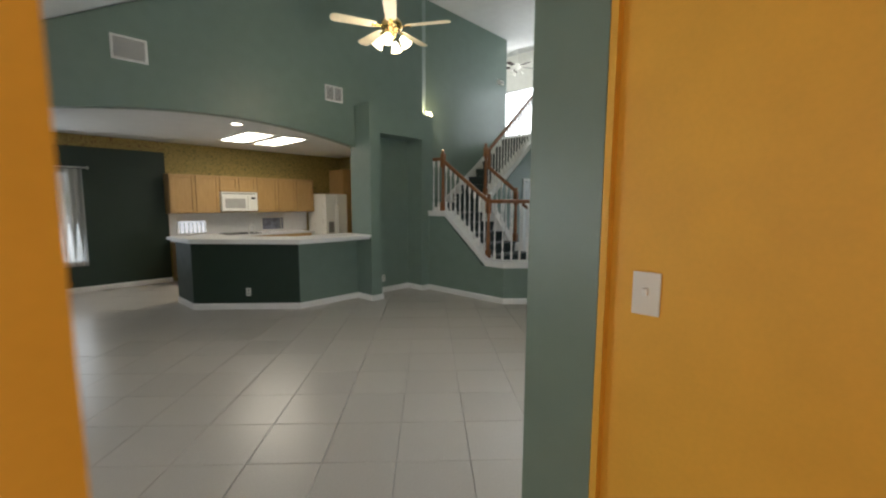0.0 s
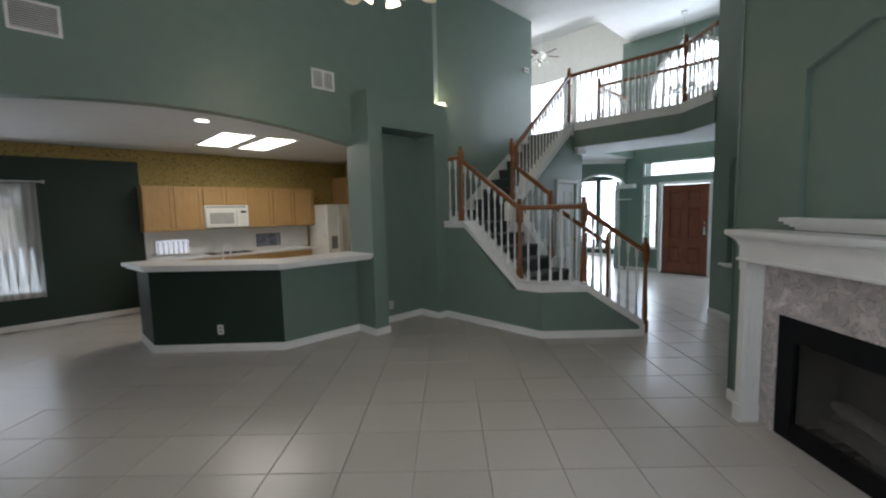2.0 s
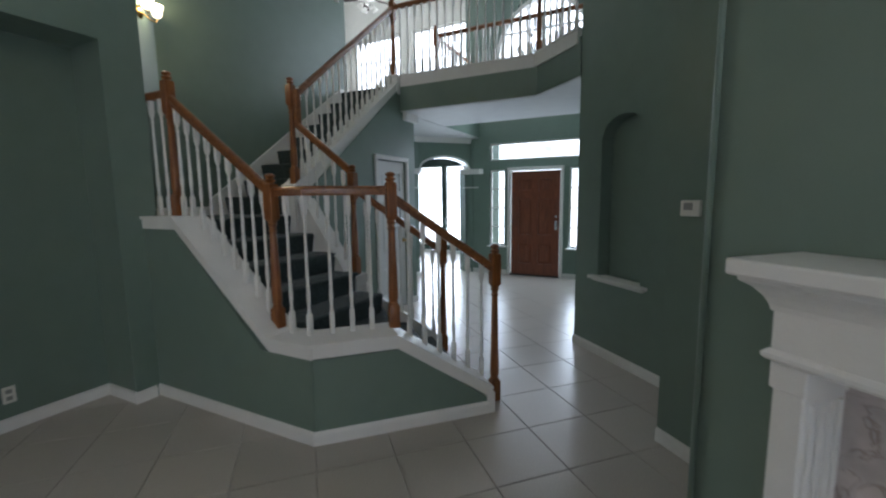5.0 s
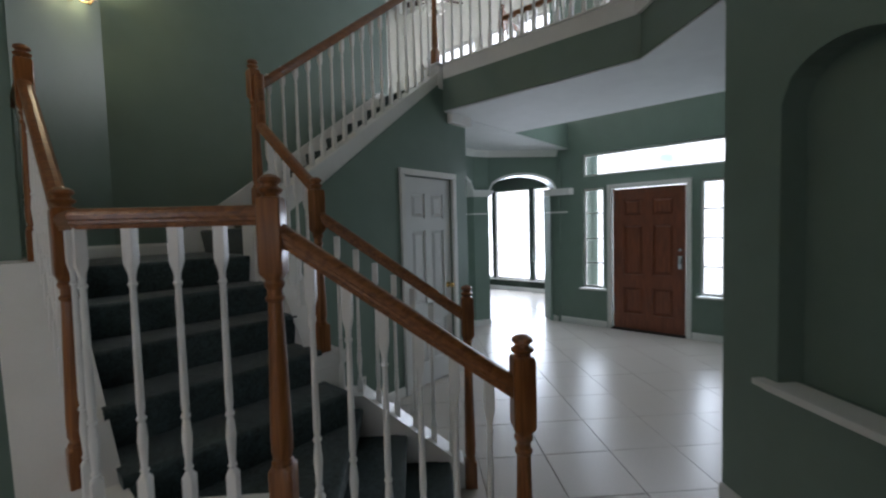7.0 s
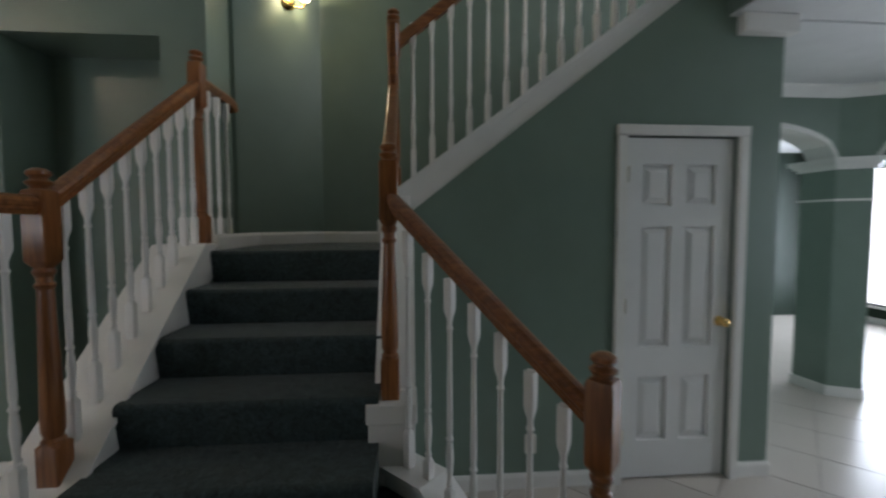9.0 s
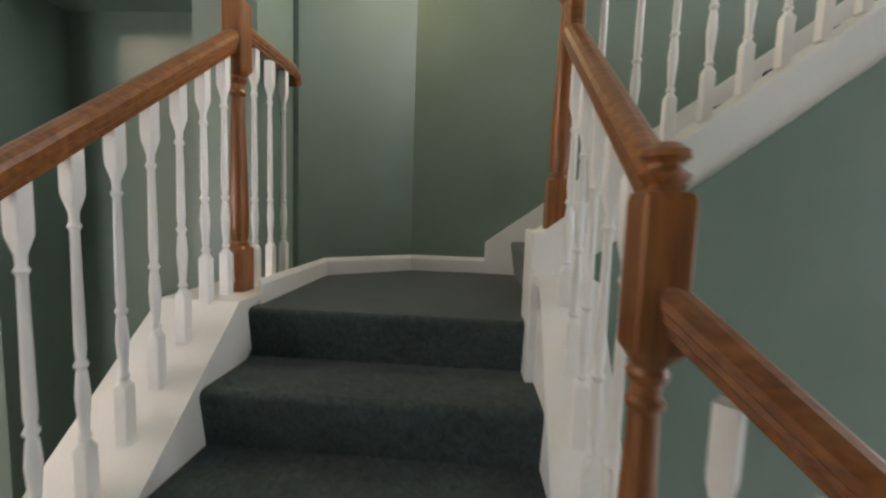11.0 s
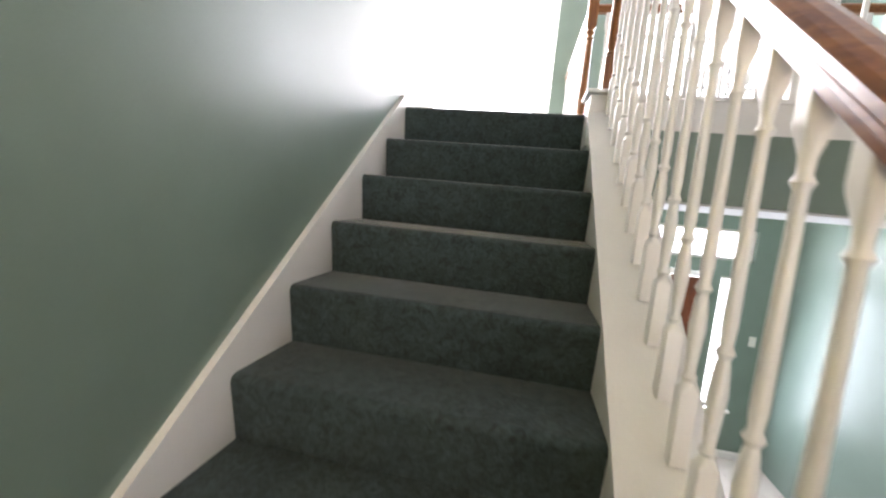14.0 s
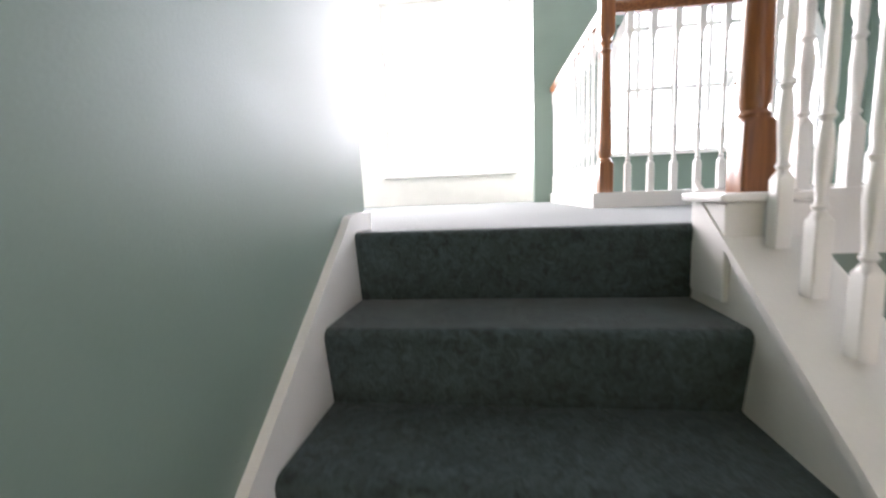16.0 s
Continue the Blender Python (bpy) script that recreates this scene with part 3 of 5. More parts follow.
structure("wall_loft_back", wallbm((8.8, 9.6), (12.5, 9.6), Z2, 6.42, 0.15), M_CREAM, "cream loft back wall", "wall")
structure("wall_loft_stub", wallbm((9.03, 6.664), (9.03, 9.6), Z2, 6.42, 0.12), M_CREAM, "cream loft wall behind the stair wall", "wall")
structure("wall_loft_corner", wallbm((11.76, 5.58), (12.35, 5.58), Z2, 6.42, -0.10), M_CREAM, "cream loft wall return at the foyer", "wall")
structure("ceiling_loft", boxbm(9.7, 12.6, 5.58, 9.8, 6.42, 6.5), M_CEIL, "white raised loft ceiling", "ceiling")
structure("wall_loft_drop", boxbm(9.6, 9.7, 5.58, 9.8, TOP + 0.1, 6.42), M_CREAM, "cream drop below the raised loft ceiling", "wall")
structure("wall_loft_drop_b", boxbm(9.7, 12.6, 5.48, 5.58, TOP + 0.1, 6.42), M_CREAM, "cream drop below the raised loft ceiling", "wall")

# ---- stairs ----
R1, R2, RUN, P1, LZ = 0.175, 0.19, 0.2528, 0.525, 1.40
staircase = empty("staircase", "carpeted staircase with white curbs winding up to the bridge", "staircase")


def uv(u, v):
    """Plan point from diagonal coordinates: u along (1,1), v along (1,-1)."""
    return ((u + v) / math.sqrt(2), (u - v) / math.sqrt(2))


def step(pts, z0, z1, front):
    """One carpeted step: a round nosing that overhangs a riser leaning back; front points down the flight."""
    bm = prismbm(pts, z0, z1)
    d = Vector((*front, 0)).normalized()
    most = max(v.co.dot(d) for v in bm.verts)
    nose = [v for v in bm.verts if v.co.dot(d) > most - 1e-3]
    for v in nose:
        if v.co.z < z1 - 1e-6:
            v.co -= d * 0.030 * (z1 - z0) / 0.18
    top = [e for e in bm.edges if all(abs(v.co.z - z1) < 1e-6 for v in e.verts)]
    edge = [e for e in top if all(v in nose for v in e.verts)]
    bmesh.ops.bevel(bm, geom=edge, offset=0.026, segments=4, profile=0.5, affect="EDGES")
    ob = part("step", bm, M_CARPET, staircase, "", True)
    ob.data.set_sharp_from_angle(angle=radians(38))
    return ob


for k, v in enumerate((2.22, 1.97)):
    step([uv(7.16, v - 0.3), uv(8.18, v - 0.3), uv(8.18, v), uv(7.16, v)], 0.0, R1 * (k + 1), (1, -1))
step([(5.86, 4.9), (5.86, 4.27), uv(7.16, 1.72), uv(8.18, 1.72), (6.83, 4.72), (6.83, 4.9)], 0.0, P1, (1, -1))
for k in range(4):
    y = 4.442 + 0.26 * k
    step([(5.86, y), (6.83, y), (6.83, y + 0.3), (5.86, y + 0.3)], 0.0, P1 + R1 * (k + 1), (0, -1))
step([(5.86, 5.482), (6.83, 5.482), (6.86, 5.6), (6.86, WY), (6.262, WY), (5.86, 6.22)], 0.0, LZ, (0, -1))
for k in range(8):
    x = 6.832 + RUN * k
    step([(x, 5.575), (x + 0.30, 5.575), (x + 0.30, WY), (x, WY)], LZ + R2 * k - 0.05 if k else LZ - 0.05, LZ + R2 * (k + 1), (-1, 0))
step([(6.832 + RUN * 8, 5.575), (8.95, 5.575), (8.95, WY), (6.832 + RUN * 8, WY)], Z2 - 0.22, Z2 + 0.014, (-1, 0))

# white curbs and panels under the balustrades
OX = 5.632
KC = (OX, 4.16)
PE = (6.520, 3.272)
pan = [(0, 0), (1.68, 0), (1.68, 0.56), (1.24, 0.56), (0.37, 1.36), (0, 1.36)]
part("panel", platebm((OX, 5.83), KC, pan, 0.218), M_GREEN, staircase, "sage green panel under the balustrade")
dm, DL = frame2(KC, PE)
part("panel", platebm(KC, PE, [(0, 0), (DL - 0.06, 0), (DL - 0.06, 0.12), (0.57, 0.56), (0, 0.56)], 0.26), M_GREEN, staircase, "sage green panel under the balustrade")


def cap(path_sz, a, b, w0, w1, h=0.095, name="curb_cap"):
    """White curb: a band that follows (s, z) points along a-b, from w0 to w1 across."""
    bm = bmesh.new()
    pts = [*path_sz, *[(s, z - h) for s, z in path_sz[::-1]]]
    plate(bm, a, b, pts, w1 - w0, w0)
    top = [*path_sz, *[(s, z - 0.022) for s, z in path_sz[::-1]]]
    plate(bm, a, b, [(s, z + 0.004) for s, z in top], w1 - w0 + 0.03, w0 - 0.015)
    return part(name, bm, M_WHITE, staircase, "white painted curb cap")


cap([(0.0, 1.435), (0.42, 1.435), (1.32, 0.658), (1.69, 0.658)], (OX, 5.83), KC, -0.012, 0.228, 0.09)
part("curb_cap", boxbm(5.732, 5.862, 5.832, 6.138, 1.10, 1.437, 0.004), M_WHITE, staircase, "white painted curb cap")
cap([(0.0, 0.6605), (0.55, 0.6605), (DL - 0.02, 0.20)], KC, PE, -0.012, 0.275, 0.09)
part("curb_end", platebm(KC, PE, [(DL - 0.06, 0), (DL, 0), (DL, 0.15), (DL - 0.06, 0.20)], 0.285, -0.01), M_WHITE, staircase, "white painted curb end")
# inner curb beside the lower flight and beside the second flight
IA, IB = uv(8.18, 1.30), uv(8.18, 2.30)
im, IL = frame2(IA, IB)
part("panel", platebm(IA, IB, [(0, 0), (IL, 0), (IL, 0.10), (0.45, 0.50), (0, 0.50)], 0.10), M_WHITE, staircase)
cap([(0.0, 0.60), (0.42, 0.60), (IL, 0.15)], IA, IB, -0.01, 0.12)
part("panel", platebm((6.82, 4.74), (6.82, 5.50), [(0, 0), (0.76, 0), (0.76, 1.5), (0.62, 1.5), (0.1, 0.75), (0, 0.75)], -0.13), M_WHITE, staircase)
part("end_block", boxbm(6.79, 6.972, 4.70, 4.87, 0.0, 0.77, 0.004), M_WHITE, staircase, "white painted curb block under the newel")
part("block_cap", boxbm(6.782, 6.98, 4.692, 4.878, 0.772, 0.85, 0.005), M_WHITE, staircase, "white painted block cap")
cap([(0.1, 0.85), (0.12, 0.85), (0.62, 1.56), (0.80, 1.56)], (6.82, 4.72), (6.82, 5.50), -0.14, 0.0)


def nz(x):
    """Height of the nosing line of the upper flight."""
    return LZ + R2 + (x - 6.832) * R2 / RUN


UA, UB = (6.82, 5.445), (8.86, 5.445)
part("stringer", platebm(UA, UB, [(0.0, LZ), (0.10, 1.56), (2.04, 3.08), (2.04, nz(8.86) + 0.08), (0.0, nz(6.82) + 0.08)], 0.13), M_WHITE, staircase, "white painted closed stringer")
cap([(0.0, nz(6.82) + 0.11), (2.03, nz(8.83) + 0.11)], UA, UB, -0.012, 0.145, 0.05)
part("end_block", boxbm(6.792, 6.958, 5.424, 5.592, LZ - 0.5, 1.70, 0.006), M_WHITE, staircase, "white painted curb block under the newel")
part("inner_skirt", platebm((6.86, 5.573), (8.90, 5.573), [(0, LZ), (0, nz(6.86) + 0.09), (2.04, nz(8.90) + 0.09), (2.04, nz(8.90) - 0.4), (0.3, LZ)], 0.014), M_WHITE, staircase, "white painted sloping skirt board")
part("end_block", boxbm(8.71, 8.868, 5.425, 5.60, 2.95, 3.178, 0.004), M_WHITE, staircase, "white painted curb block under the newel")
part("block_cap", boxbm(8.69, 8.888, 5.41, 5.62, 3.18, 3.20, 0.005), M_WHITE, staircase, "white painted block cap")
# skirt board along the tall wall
part("skirt_board", platebm((6.69, WY), (9.025, WY), [(0, LZ - 0.01), (0.2, LZ - 0.01), (2.335, 2.9), (2.335, 3.178), (2.17, 3.176), (2.14, 3.168), (2.11, nz(8.79) + 0.08), (0, nz(6.71) + 0.08)], -0.022), M_WHITE, staircase, "white painted sloping skirt board")
bm = bmesh.new()
sweep(bm, BASE_PROF, [(5.863, 5.55, LZ), (5.863, 6.22, LZ), (6.262, WY, LZ), (6.70, WY, LZ)])
part("landing_skirting", bm, M_WHITE, staircase, "white painted landing baseboard")
part("skirt_board", platebm((5.85, 4.30), (5.85, 5.8), [(0, 0.42), (0.2, 0.42), (1.2, 1.25), (1.5, 1.3), (1.5, 1.425), (1.11, 1.425), (0.23, 0.635), (0, 0.635)], -0.012), M_WHITE, staircase, "white painted sloping skirt board")

# closet wall under the upper flight
CY = 5.43
bm = bmesh.new()
low = lambda x: 1.56 + (x - 6.92) * 0.7835 + 0.02  # noqa: E731
plate(bm, (6.96, CY), (9.13, CY), [(0, 0), (1.23, 0), (1.23, low(8.19)), (0, low(6.96))], 0.12)
plate(bm, (6.96, CY), (9.13, CY), [(1.23, 2.055), (1.91, 2.055), (1.91, low(8.87)), (1.23, low(8.19))], 0.12)
plate(bm, (6.96, CY), (9.13, CY), [(1.91, 0), (2.17, 0), (2.17, SOF), (1.91, SOF)], 0.12)
structure("wall_closet", bm, M_GREEN, "sage green wall under the stairs with a closet door", "wall")
structure("wall_closet_back", wallbm((7.6, 6.0), (9.1, 6.0), 0, 1.80, 0.05), M_WHITE, "plain white closet back", "wall")

# ---- balustrades ----
RAIL_PROF = [(-0.022, -0.034), (0.022, -0.034), (0.024, -0.020), (0.029, -0.016), (0.029, -0.006), (0.033, -0.001), (0.034, 0.014), (0.029, 0.026), (0.018, 0.035), (0.0, 0.038), (-0.018, 0.035), (-0.029, 0.026), (-0.034, 0.014), (-0.033, -0.001), (-0.029, -0.006), (-0.029, -0.016), (-0.024, -0.020)]
RAIL_PROF = [(a * 0.86, b * 0.86) for a, b in RAIL_PROF]
balustrade = empty("stair_balustrade", "white turned balusters under a stained oak handrail on the stairs", "railing")
balustrade_upper = empty("bridge_balustrade", "white turned balusters under a stained oak handrail on the bridge", "railing")
baluster_cache = {}


def baluster_mesh(h):
    """Turned baluster: square foot, vase, slim shaft, square tapered head."""
    key = round(h, 2)
    if key not in baluster_cache:
        bm = bmesh.new()
        a, top = 0.016, h - 0.135
        turned(bm, [("s", a, 0), ("s", a, 0.143), ("r", 0.0150, 0.152), ("r", 0.0092, 0.162), ("r", 0.0140, 0.170), ("r", 0.0092, 0.180), ("r", 0.0115, 0.215), ("r", 0.0148, 0.265), ("r", 0.0112, 0.312), ("r", 0.0090, 0.322), ("r", 0.0145, 0.333), ("r", 0.0090, 0.345), ("r", 0.0115, 0.372), ("r", 0.0095, 0.58 * top + 0.16), ("r", 0.0086, top - 0.050), ("r", 0.0135, top - 0.040), ("r", 0.0088, top - 0.030), ("r", 0.0098, top - 0.010), ("s", a * 0.93, top + 0.022), ("s", a, top + 0.032), ("s", a, h)], 3)
        bmesh.ops.recalc_face_normals(bm, faces=bm.faces[:])
        me = bpy.data.meshes.new("baluster")
        bm.to_mesh(me)
        bm.free()
        for p in me.polygons:
            p.use_smooth = True
        me.set_sharp_from_angle(angle=radians(32))
        me.materials.append(M_WHITE)
        baluster_cache[key] = me
    return baluster_cache[key]


def balusters(a, b, n, za, zb, ha, hb, parent, turn=0.0, ends=(0.5, 0.5)):
    """n balusters spread between plan points a and b; foot heights za to zb, lengths ha to hb."""
    for k in range(n):
        f = (k + ends[0]) / (n - 1 + ends[0] + ends[1]) if n > 1 else 0.5
        ob = new("baluster", baluster_mesh(ha + (hb - ha) * f))
        ob.parent = parent
        ob.matrix_basis = pose(a[0] + (b[0] - a[0]) * f, a[1] + (b[1] - a[1]) * f, za + (zb - za) * f, 0, 0, turn)


def newel(x, y, z0, z1, parent, turn=0.0, block=0.245):
    """Oak newel: square foot, turned tapering shaft with rings, long chamfered block, turned button on top."""
    h = z1 - z0
    a = 0.036
    bm = bmesh.new()
    sh0, sh1 = 0.155, h - 0.07 - block
    turned(bm, [("s", a, 0), ("s", a, sh0), ("r", 0.033, sh0 + 0.010), ("r", 0.034, sh0 + 0.018), ("r", 0.027, sh0 + 0.028), ("r", 0.033, sh0 + 0.05), ("r", 0.034, sh0 + 0.10), ("r", 0.030, sh0 + 0.25), ("r", 0.024, sh1 - 0.13), ("r", 0.0225, sh1 - 0.075), ("r", 0.028, sh1 - 0.068), ("r", 0.029, sh1 - 0.060), ("r", 0.0225, sh1 - 0.052), ("r", 0.023, sh1 - 0.034), ("r", 0.029, sh1 - 0.026), ("r", 0.031, sh1 - 0.016), ("r", 0.026, sh1 - 0.006), ("s", a * 0.93, sh1 + 0.014), ("s", a, sh1 + 0.022), ("s", a, h - 0.082), ("s", a * 0.90, h - 0.070), ("r", 0.026, h - 0.066), ("r", 0.024, h - 0.060), ("r", 0.034, h - 0.052), ("r", 0.037, h - 0.044), ("r", 0.024, h - 0.035), ("r", 0.023, h - 0.029), ("r", 0.034, h - 0.020), ("r", 0.032, h - 0.010), ("r", 0.018, h), ("r", 0.004, h + 0.003)], 6)
    ob = part("newel_post", bm, M_OAK_UP, parent, "stained oak newel post", True)
    ob.data.set_sharp_from_angle(angle=radians(32))
    ob.matrix_basis = pose(x, y, z0, 0, 0, turn)
    return ob


M_OAK_UP = wood_material("oak_newel", (0.30, 0.115, 0.032), (0.15, 0.048, 0.012), along=(9, 9, 0.6))


def handrail(path, parent):
    return part("handrail", sweepbm(RAIL_PROF, path), M_OAK, parent, "stained oak handrail")


NA, NB, NC = (5.769, 4.571), (6.165, 3.888), (6.697, 3.335)
ND, NE, NF, NG = (6.872, 5.482), (6.874, 4.772), (7.453, 4.147), (5.773, 5.591)
NH, NI, NJ = (8.776, 5.518), (8.898, 3.569), (10.05, 5.52)
NK = (5.769, 4.284)
newel(*NA, 0.658, 1.724, balustrade)
newel(*NB, 0.66, 1.727, balustrade, 45)
newel(*NC, 0.0, 1.205, balustrade, 45)
newel(*NF, 0.0, 1.212, balustrade, 45)
newel(*NE, 0.85, 1.859, balustrade)
newel(*NG, 1.437, 2.513, balustrade)
newel(*ND, 1.70, 2.721, balustrade, 0.0, 0.195)
newel(*NH, Z2 + 0.09, 4.229, balustrade_upper)
newel(*NI, Z2 + 0.09, 4.281, balustrade_upper, 20)
newel(*NJ, Z2 + 0.09, 4.30, balustrade_upper)
RL = 0.19  # rail axis under the newel's top
handrail([(*NG, 2.513 - RL), (*NA, 1.60)], balustrade)
handrail([(NA[0], NA[1], 1.605), (*NK, 1.605), (NB[0], NB[1], 1.605)], balustrade)
handrail([(*NB, 1.565), (*NC, 1.205 - RL)], balustrade)
handrail([(*NE, 1.859 - RL - 0.02), (*NF, 1.212 - RL)], balustrade)
handrail([(NE[0], NE[1], 1.79), (ND[0], ND[1] - 0.078, 2.265), (ND[0], ND[1] - 0.078, 2.60)], balustrade)
handrail([(*ND, 2.525), (*NH, 4.229 - RL + 0.04)], balustrade)
handrail([(*NG, 2.513 - RL + 0.03), (NG[0], 6.01, 2.513 - RL + 0.03), (NG[0], 6.045, 2.513 - RL + 0.015), (NG[0], 6.065, 2.513 - RL - 0.02)], balustrade)
handrail([(*NH, 4.08), (*NI, 4.11), (8.35, 3.02, 4.12)], balustrade_upper)
handrail([(*NJ, 4.13), (10.05, 3.05, 4.13)], balustrade_upper)
handrail([(*NJ, 4.13), (11.72, 5.56, 4.13)], balustrade_upper)
for k in range(9):
    y = NG[1] + (NA[1] - NG[1]) * (k + 0.75) / 9.5
    foot = min(1.437, max(0.658, 0.658 + (y - 4.51) * 0.866))
    ob = new("baluster", baluster_mesh(1.60 + (y - NA[1]) * 0.709 - 0.02 - foot))
    ob.parent = balustrade
    ob.matrix_basis = pose(5.771, y, foot)
balusters((5.773, 5.70), (5.773, 5.945), 3, 1.437, 1.437, 0.90, 0.90, balustrade, 0, (0, 0))
balusters((5.769, 4.44), NK, 2, 0.658, 0.658, 0.922, 0.922, balustrade, 0, (0, 0))
balusters((5.87, 4.183), (6.056, 3.997), 3, 0.66, 0.66, 0.92, 0.92, balustrade, 45, (0, 0))
balusters(NB, NC, 6, 0.635, 0.13, 0.90, 0.86, balustrade, 45, (1, 1))
balusters(NE, NF, 7, 0.66, 0.12, 0.94, 0.84, balustrade, 45, (1, 1))
balusters(NE, (ND[0], ND[1] - 0.075), 5, 0.86, 1.56, 0.88, 0.67, balustrade, 0, (1, 0.9))
balusters(ND, NH, 17, nz(ND[0]) + 0.11, nz(NH[0]) + 0.11, 0.84, 0.84, balustrade, 0, (1, 1))
balusters(NH, NI, 17, Z2 + 0.09, Z2 + 0.09, 0.86, 0.88, balustrade_upper, 0, (1, 1))
balusters(NI, (8.35, 3.02), 6, Z2 + 0.09, Z2 + 0.09, 0.88, 0.89, balustrade_upper, 45, (1, 0.6))
balusters(NJ, (10.05, 3.05), 21, Z2 + 0.09, Z2 + 0.09, 0.91, 0.91, balustrade_upper, 0, (1, 0.5))
balusters(NJ, (11.72, 5.56), 13, Z2 + 0.09, Z2 + 0.09, 0.91, 0.91, balustrade_upper, 0, (1, 0.5))
part("kerb", sweepbm([(-0.07, -0.06), (0.07, -0.06), (0.07, 0.075), (0.085, 0.075), (0.085, 0.092), (-0.085, 0.092), (-0.085, 0.075), (-0.07, 0.075)], [(8.845, 5.42, Z2), (8.868, 3.569, Z2), (8.30, 2.98, Z2)]), M_WHITE, balustrade_upper, "white painted bridge edge kerb")
part("kerb", sweepbm([(-0.06, -0.06), (0.06, -0.06), (0.06, 0.092), (-0.06, 0.092)], [(11.7, 5.53, Z2), (10.06, 5.53, Z2), (10.06, 3.0, Z2)]), M_WHITE, balustrade_upper, "white painted bridge edge kerb")

# ---- doors ----


def panel_door(name, w, h, mat, label, category, knob=M_BRASS, t=0.04):
    """Six-panel door, hinged edge at x=0, face at y=0, with raised panels and a knob."""
    ob = empty(name, label, category)
    st, mid = 0.115 * w / 0.75, 0.10 * w / 0.75
    pw = (w - 2 * st - mid) / 2
    rows = [(0.23, 0.62), (0.80, 1.52), (1.64, 1.88)] if h > 1.9 else []
    rows = [(z0 * h / 2.03, z1 * h / 2.03) for z0, z1 in rows]
    holes = [(st + k * (pw + mid), st + k * (pw + mid) + pw, z0, z1) for k in range(2) for z0, z1 in rows]
    part("leaf_frame", wallbm((0, 0), (w, 0), 0, h, t, holes), mat, ob)
    for s0, s1, z0, z1 in holes:
        bm = bmesh.new()
        box(bm, s0, s1, 0.022, t - 0.006, z0, z1)
        c = 0.035
        vs = prism(bm, [(s0 + 0.012, z0 + 0.012), (s1 - 0.012, z0 + 0.012), (s1 - 0.012, z1 - 0.012), (s0 + 0.012, z1 - 0.012)], 0, 0.017)
        for v in vs[4:]:
            v.co.x += c if v.co.x < (s0 + s1) / 2 else -c
            v.co.y += c if v.co.y < (z0 + z1) / 2 else -c
        for v in vs:
            v.co = Vector((v.co.x, 0.023 - v.co.z, v.co.y))
        part("panel", bm, mat, ob)
    return ob


def round_knob(parent, x, z, mat=M_BRASS, lever=False):
    bm = bmesh.new()
    m = pose(x, 0, z, 90, 0, 0)
    lathe(bm, [(0.030, 0), (0.032, 0.004), (0.024, 0.008), (0.011, 0.012), (0.011, 0.035), (0.022, 0.042), (0.028, 0.055), (0.022, 0.068), (0.008, 0.072)], m, 16)
    return part("knob", bm, mat, parent, "brass door knob", True)


closet = panel_door("closet_door", 0.655, 2.03, M_DOORW, "white six-panel closet door with a brass knob, closed", "door")
closet.matrix_world = pose(8.205, 5.452, 0.012)
round_knob(closet, 0.60, 0.95)
for z in (0.25, 1.05, 1.82):
    part("hinge", boxbm(-0.018, 0.014, -0.006, 0.0, z - 0.045, z + 0.045), M_BRASS, closet, "brass hinge")


def casing(name, a, b, z0, z1, w=0.06, proud=0.02, bottom=False, label="white painted door casing"):
    """Moulded frame round an opening a-b on the right-hand face of that line."""
    m, L = frame2(a, b)
    bm = bmesh.new()
    for s0, s1, c0, c1 in [(-w, 0, z0, z1 - 0.001), (L, L + w, z0, z1 - 0.001), (-w - 0.004, L + w + 0.004, z1, z1 + w)] + ([(-w, L + w, z0 - w, z0)] if bottom else []):
        box(bm, s0, s1, -proud, 0.004, c0, c1, 0.004, m)
        box(bm, s0 + 0.006, s1 - 0.006, -proud - 0.006, -proud + 0.003, c0 + (0 if z0 == c0 and not bottom else 0.006), c1 - 0.006, 0, m)
    return structure(name, bm, M_WHITE, label, "trim")


casing("trim", (8.195, CY), (8.868, CY), 0, 2.05)

front = panel_door("front_door", 0.935, 2.03, M_DOOR, "dark red mahogany six-panel front door, closed", "door")
front.matrix_world = pose(DX + 0.03, 4.77, 0.015, 0, 0, -90)
bm = bmesh.new()
box(bm, 0.845, 0.90, -0.012, 0.002, 0.90, 1.08, 0.006)
box(bm, 0.855, 0.89, -0.045, -0.012, 0.97, 1.05, 0.008)
part("handle_plate", bm, M_CHROME, front, "bright metal handle plate")
bm = bmesh.new()
lathe(bm, [(0.026, 0), (0.026, 0.012), (0.018, 0.03), (0.010, 0.034)], pose(0.872, 0, 1.16, 90, 0, 0), 14)
part("deadbolt", bm, M_CHROME, front, "bright metal deadbolt", True)
casing("trim", (DX, 4.785), (DX, 3.82), 0, 2.06)
structure("threshold", boxbm(DX - 0.03, DX + 0.13, 3.815, 4.79, -0.01, 0.022, 0.004), M_DARKWOOD, "dark threshold under the front door", "trim")


